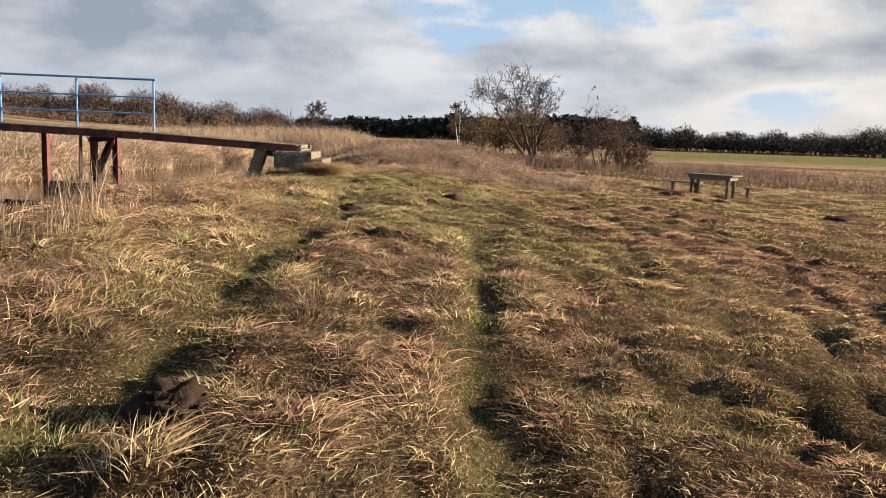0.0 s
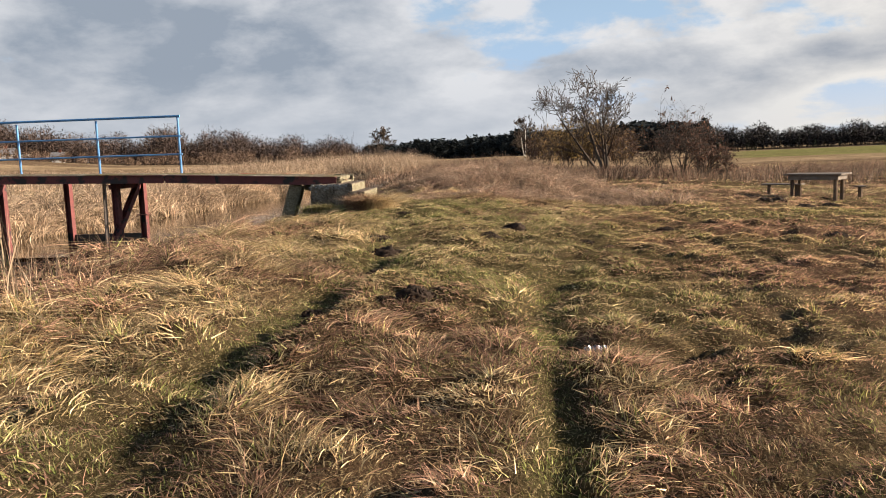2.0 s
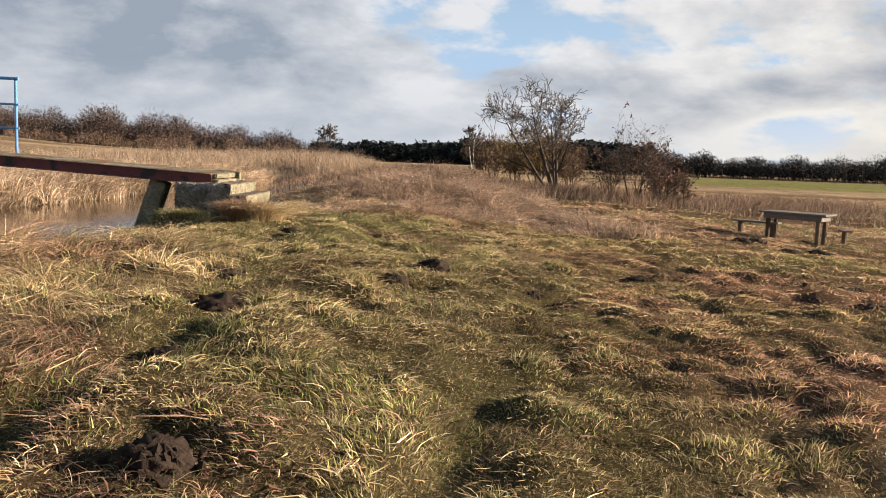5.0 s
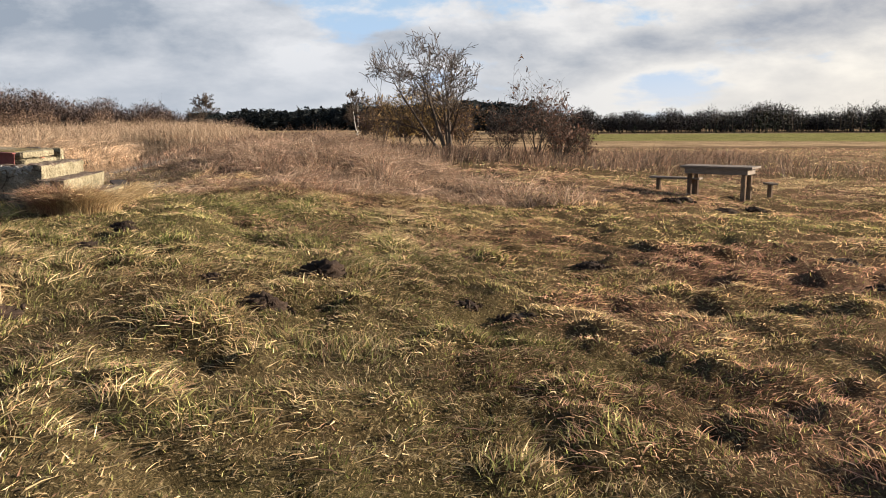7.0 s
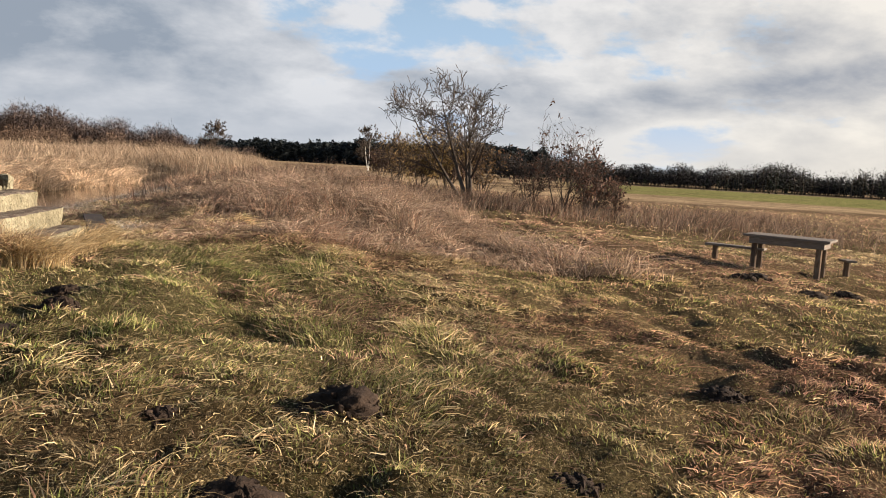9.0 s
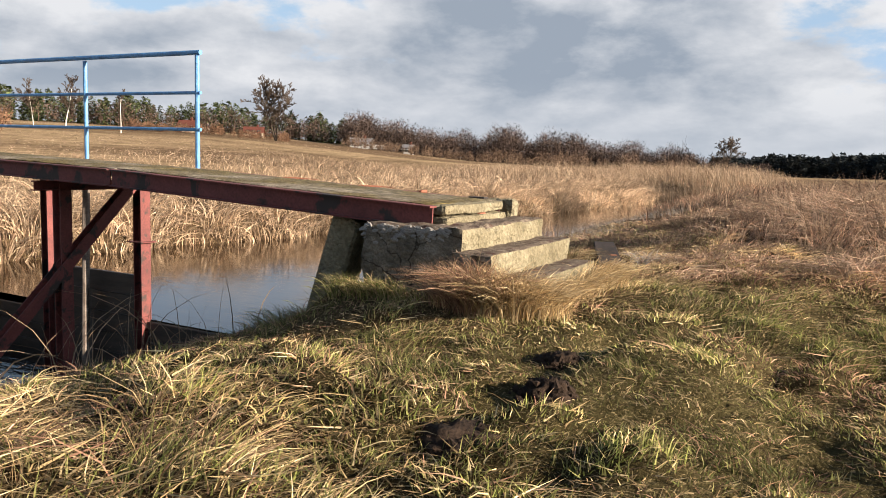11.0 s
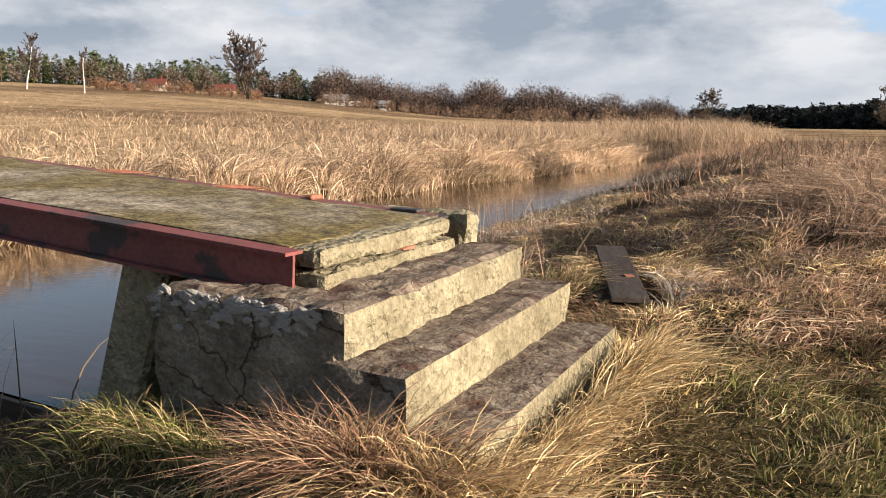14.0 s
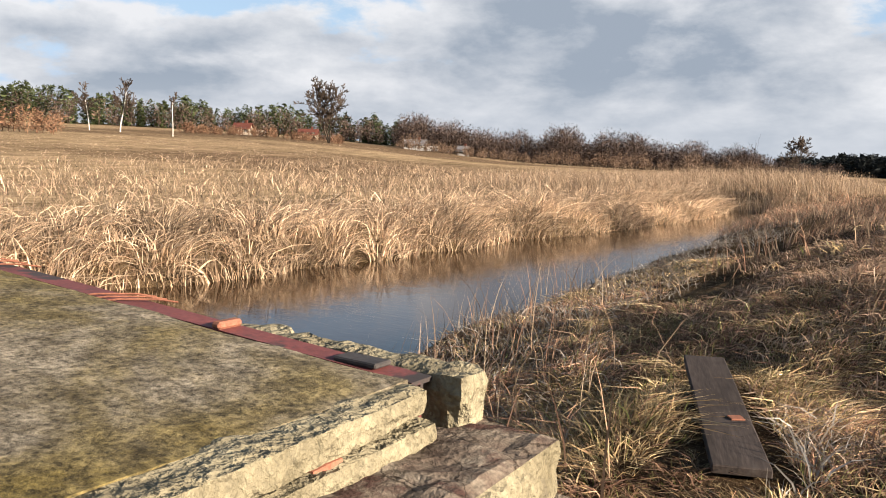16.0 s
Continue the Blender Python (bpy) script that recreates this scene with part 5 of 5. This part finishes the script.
reeds("brown_bank_grass", "heaped dry reddish brown grass on the bank", gr, x, y, (0.12 + 0.12 * up) * tall, (0.34 + 0.34 * up) * tall, 0.2, 1.8, np.where(gr.uniform(0, 1, len(x)) < 0.4, gr.uniform(0, 6.28, len(x)), np.arctan2(dv / 0.3 + np.sin(way), du / 0.3 + np.cos(way))), 0.0105,
      np.concatenate([BROWN * 1.05, BROWN * 0.85, RUST * 0.9, DULL, REED * 0.9]), 2, 0.85, spread=0.6, shade=0.6 + 0.9 * r1)
# brown tall grass on the dike ahead
n = 30000
y = gr.uniform(28, 50, n)
x = gr.uniform(-6, 17, n)
rim = smooth(y - np.interp(x, [-6, 0, 4, 9, 17], [30, 36, 38.5, 34.5, 33]), -2.0, 2.5)
ok = gr.uniform(0, 1, n) < rim * (0.25 + 0.75 * smooth(fbm(x * 0.25, y * 0.3, 83, 3), 0.35, 0.55))
x, y = x[ok], y[ok]
reeds("dike_grass", "reddish brown tall grass on the dike", gr, x, y, 0.30, 0.78, 0.15, 0.9, comb(x, y), 0.020, np.concatenate([BROWN * 0.68, RUST * 0.62, DULL * 0.6]), 2, 0.6, spread=0.8, shade=0.5 + 1.0 * tussock(x, y, 0.8)[3])
# bleached cut straw lying on the meadow
n = 2600
x, y = gr.normal(8.0, 1.0, n), gr.normal(20.0, 0.55, n)
ok = vnoise(x * 1.3, y * 1.6, 87) > 0.4
x, y = x[ok], y[ok]
reeds("cut_straw", "bleached cut straw lying flat on the meadow", gr, x, y, 0.04, 0.10, 1.5, 4.0, comb(x, y), 0.012, STRAW * 1.15, 2, 0.95, category="straw")
# standing dry stalks on the bank below the weir
n = 1700
y = 6.8 + gr.beta(1.8, 2.4, n) * 4.2
x = -2.95 - gr.beta(1.2, 1.8, n) * 1.9
ok = vnoise(x * 1.1, y * 0.9, 85) > 0.35
x, y = x[ok], y[ok]
reeds("bank_stalks", "standing dry pale stalks on the bank", gr, x, y, 0.32, 0.85, 0.05, 0.45, comb(x, y), 0.009, np.concatenate([REED * 0.9, DULL * 0.8]), 3, 0.5, spread=1.0)
# straw tufts hanging over the steps; the two LIVE ones darkened as if in shade
for cx, cy, wx, wy, n, h, way, pal in (
        (-3.12, 19.00, 0.07, 0.06, 900, 0.46, -1.3, RUST), (-2.94, 18.97, 0.08, 0.06, 1500, 0.54, -1.1, RUST), (-2.74, 18.97, 0.09, 0.07, 1400, 0.50, -0.8, STRAW), (-2.56, 19.08, 0.07, 0.08, 800, 0.38, -0.4, STRAW),
        (-2.66, 19.45, 0.05, 0.14, 800, 0.30, 0.1, STRAW), (-2.66, 19.90, 0.05, 0.18, 900, 0.32, 0.0, STRAW), (-2.68, 20.40, 0.06, 0.18, 1000, 0.38, 0.3, STRAW), (-3.85, 19.03, 0.24, 0.05, 1000, 0.26, -1.6, LIVE * 0.8), (-4.45, 18.95, 0.2, 0.10, 600, 0.28, -1.8, LIVE * 0.7)):
    x, y = cx + gr.normal(0, wx, n), cy + gr.normal(0, wy, n)
    ok = (x > -2.74) | (y < 19.17)
    x, y = x[ok], y[ok]
    reeds("step_tuft", "long straw tuft drooping beside the steps", gr, x, y, 0.45 * h, h, 0.25, 1.1, way + 0 * x, 0.0060, np.concatenate([pal * 1.1, pal, STRAW]), 4, 0.95, spread=0.95)
# frosted low weeds on the wet slope beside the upper water
n = 9000
y = 21.3 + gr.beta(0.9, 1.4, n) * 26
x = right_edge(y) + 0.05 + gr.beta(1.2, 1.3, n) * 2.3
ok = (gr.uniform(0, 1, n) < 0.3 + vnoise(x * 1.6, y * 1.2, 89)) & off_things(x, y)
x, y = x[ok], y[ok]
reeds("frosted_weeds", "low grey-brown frosted weeds on the wet bank", gr, x, y, 0.08, 0.26, 0.4, 1.6, comb(x, y), 0.011, np.array([[0.24, 0.205, 0.175], [0.34, 0.315, 0.28], [0.16, 0.12, 0.10], [0.44, 0.41, 0.37]]), 2, 0.7, spread=1.4)
# frosted tuft beside the board
n = 150
x, y = gr.normal(-3.05, 0.10, n), gr.normal(22.55, 0.28, n)
ok = off_things(x, y)
reeds("frosted_tuft", "white frosted grass beside the board", gr, x[ok], y[ok], 0.10, 0.28, 0.3, 1.3, 2.0 + 0 * x[ok], 0.009, np.array([[0.40, 0.37, 0.33], [0.32, 0.27, 0.22], [0.50, 0.48, 0.45]]), 3, 0.9, spread=1.0)
# pale stalks in the shallow pool below the weir
n = 70
x, y = gr.normal(-6.9, 0.5, n), gr.normal(19.2, 0.5, n)
reeds("pool_stalks", "bent pale dead stalks at the pool's edge", gr, x, y, 0.5, 1.1, 0.3, 1.3, 2.4 + 0 * x, 0.012, REED * 0.85, 4, 0.8, spread=1.2)
# weeds along the upper water's edge
n = 330
y = gr.uniform(21.6, 30, n)
x = right_edge(y) + 0.2 + gr.beta(1.2, 2.0, n) * 2.6
reeds("bank_weeds", "thin dead weed stalks on the bank", gr, x, y, 0.35, 0.85, 0.1, 0.6, comb(x, y), 0.009, np.concatenate([DULL, RUST, REED * 0.8]), 3, 0.4, spread=1.5)
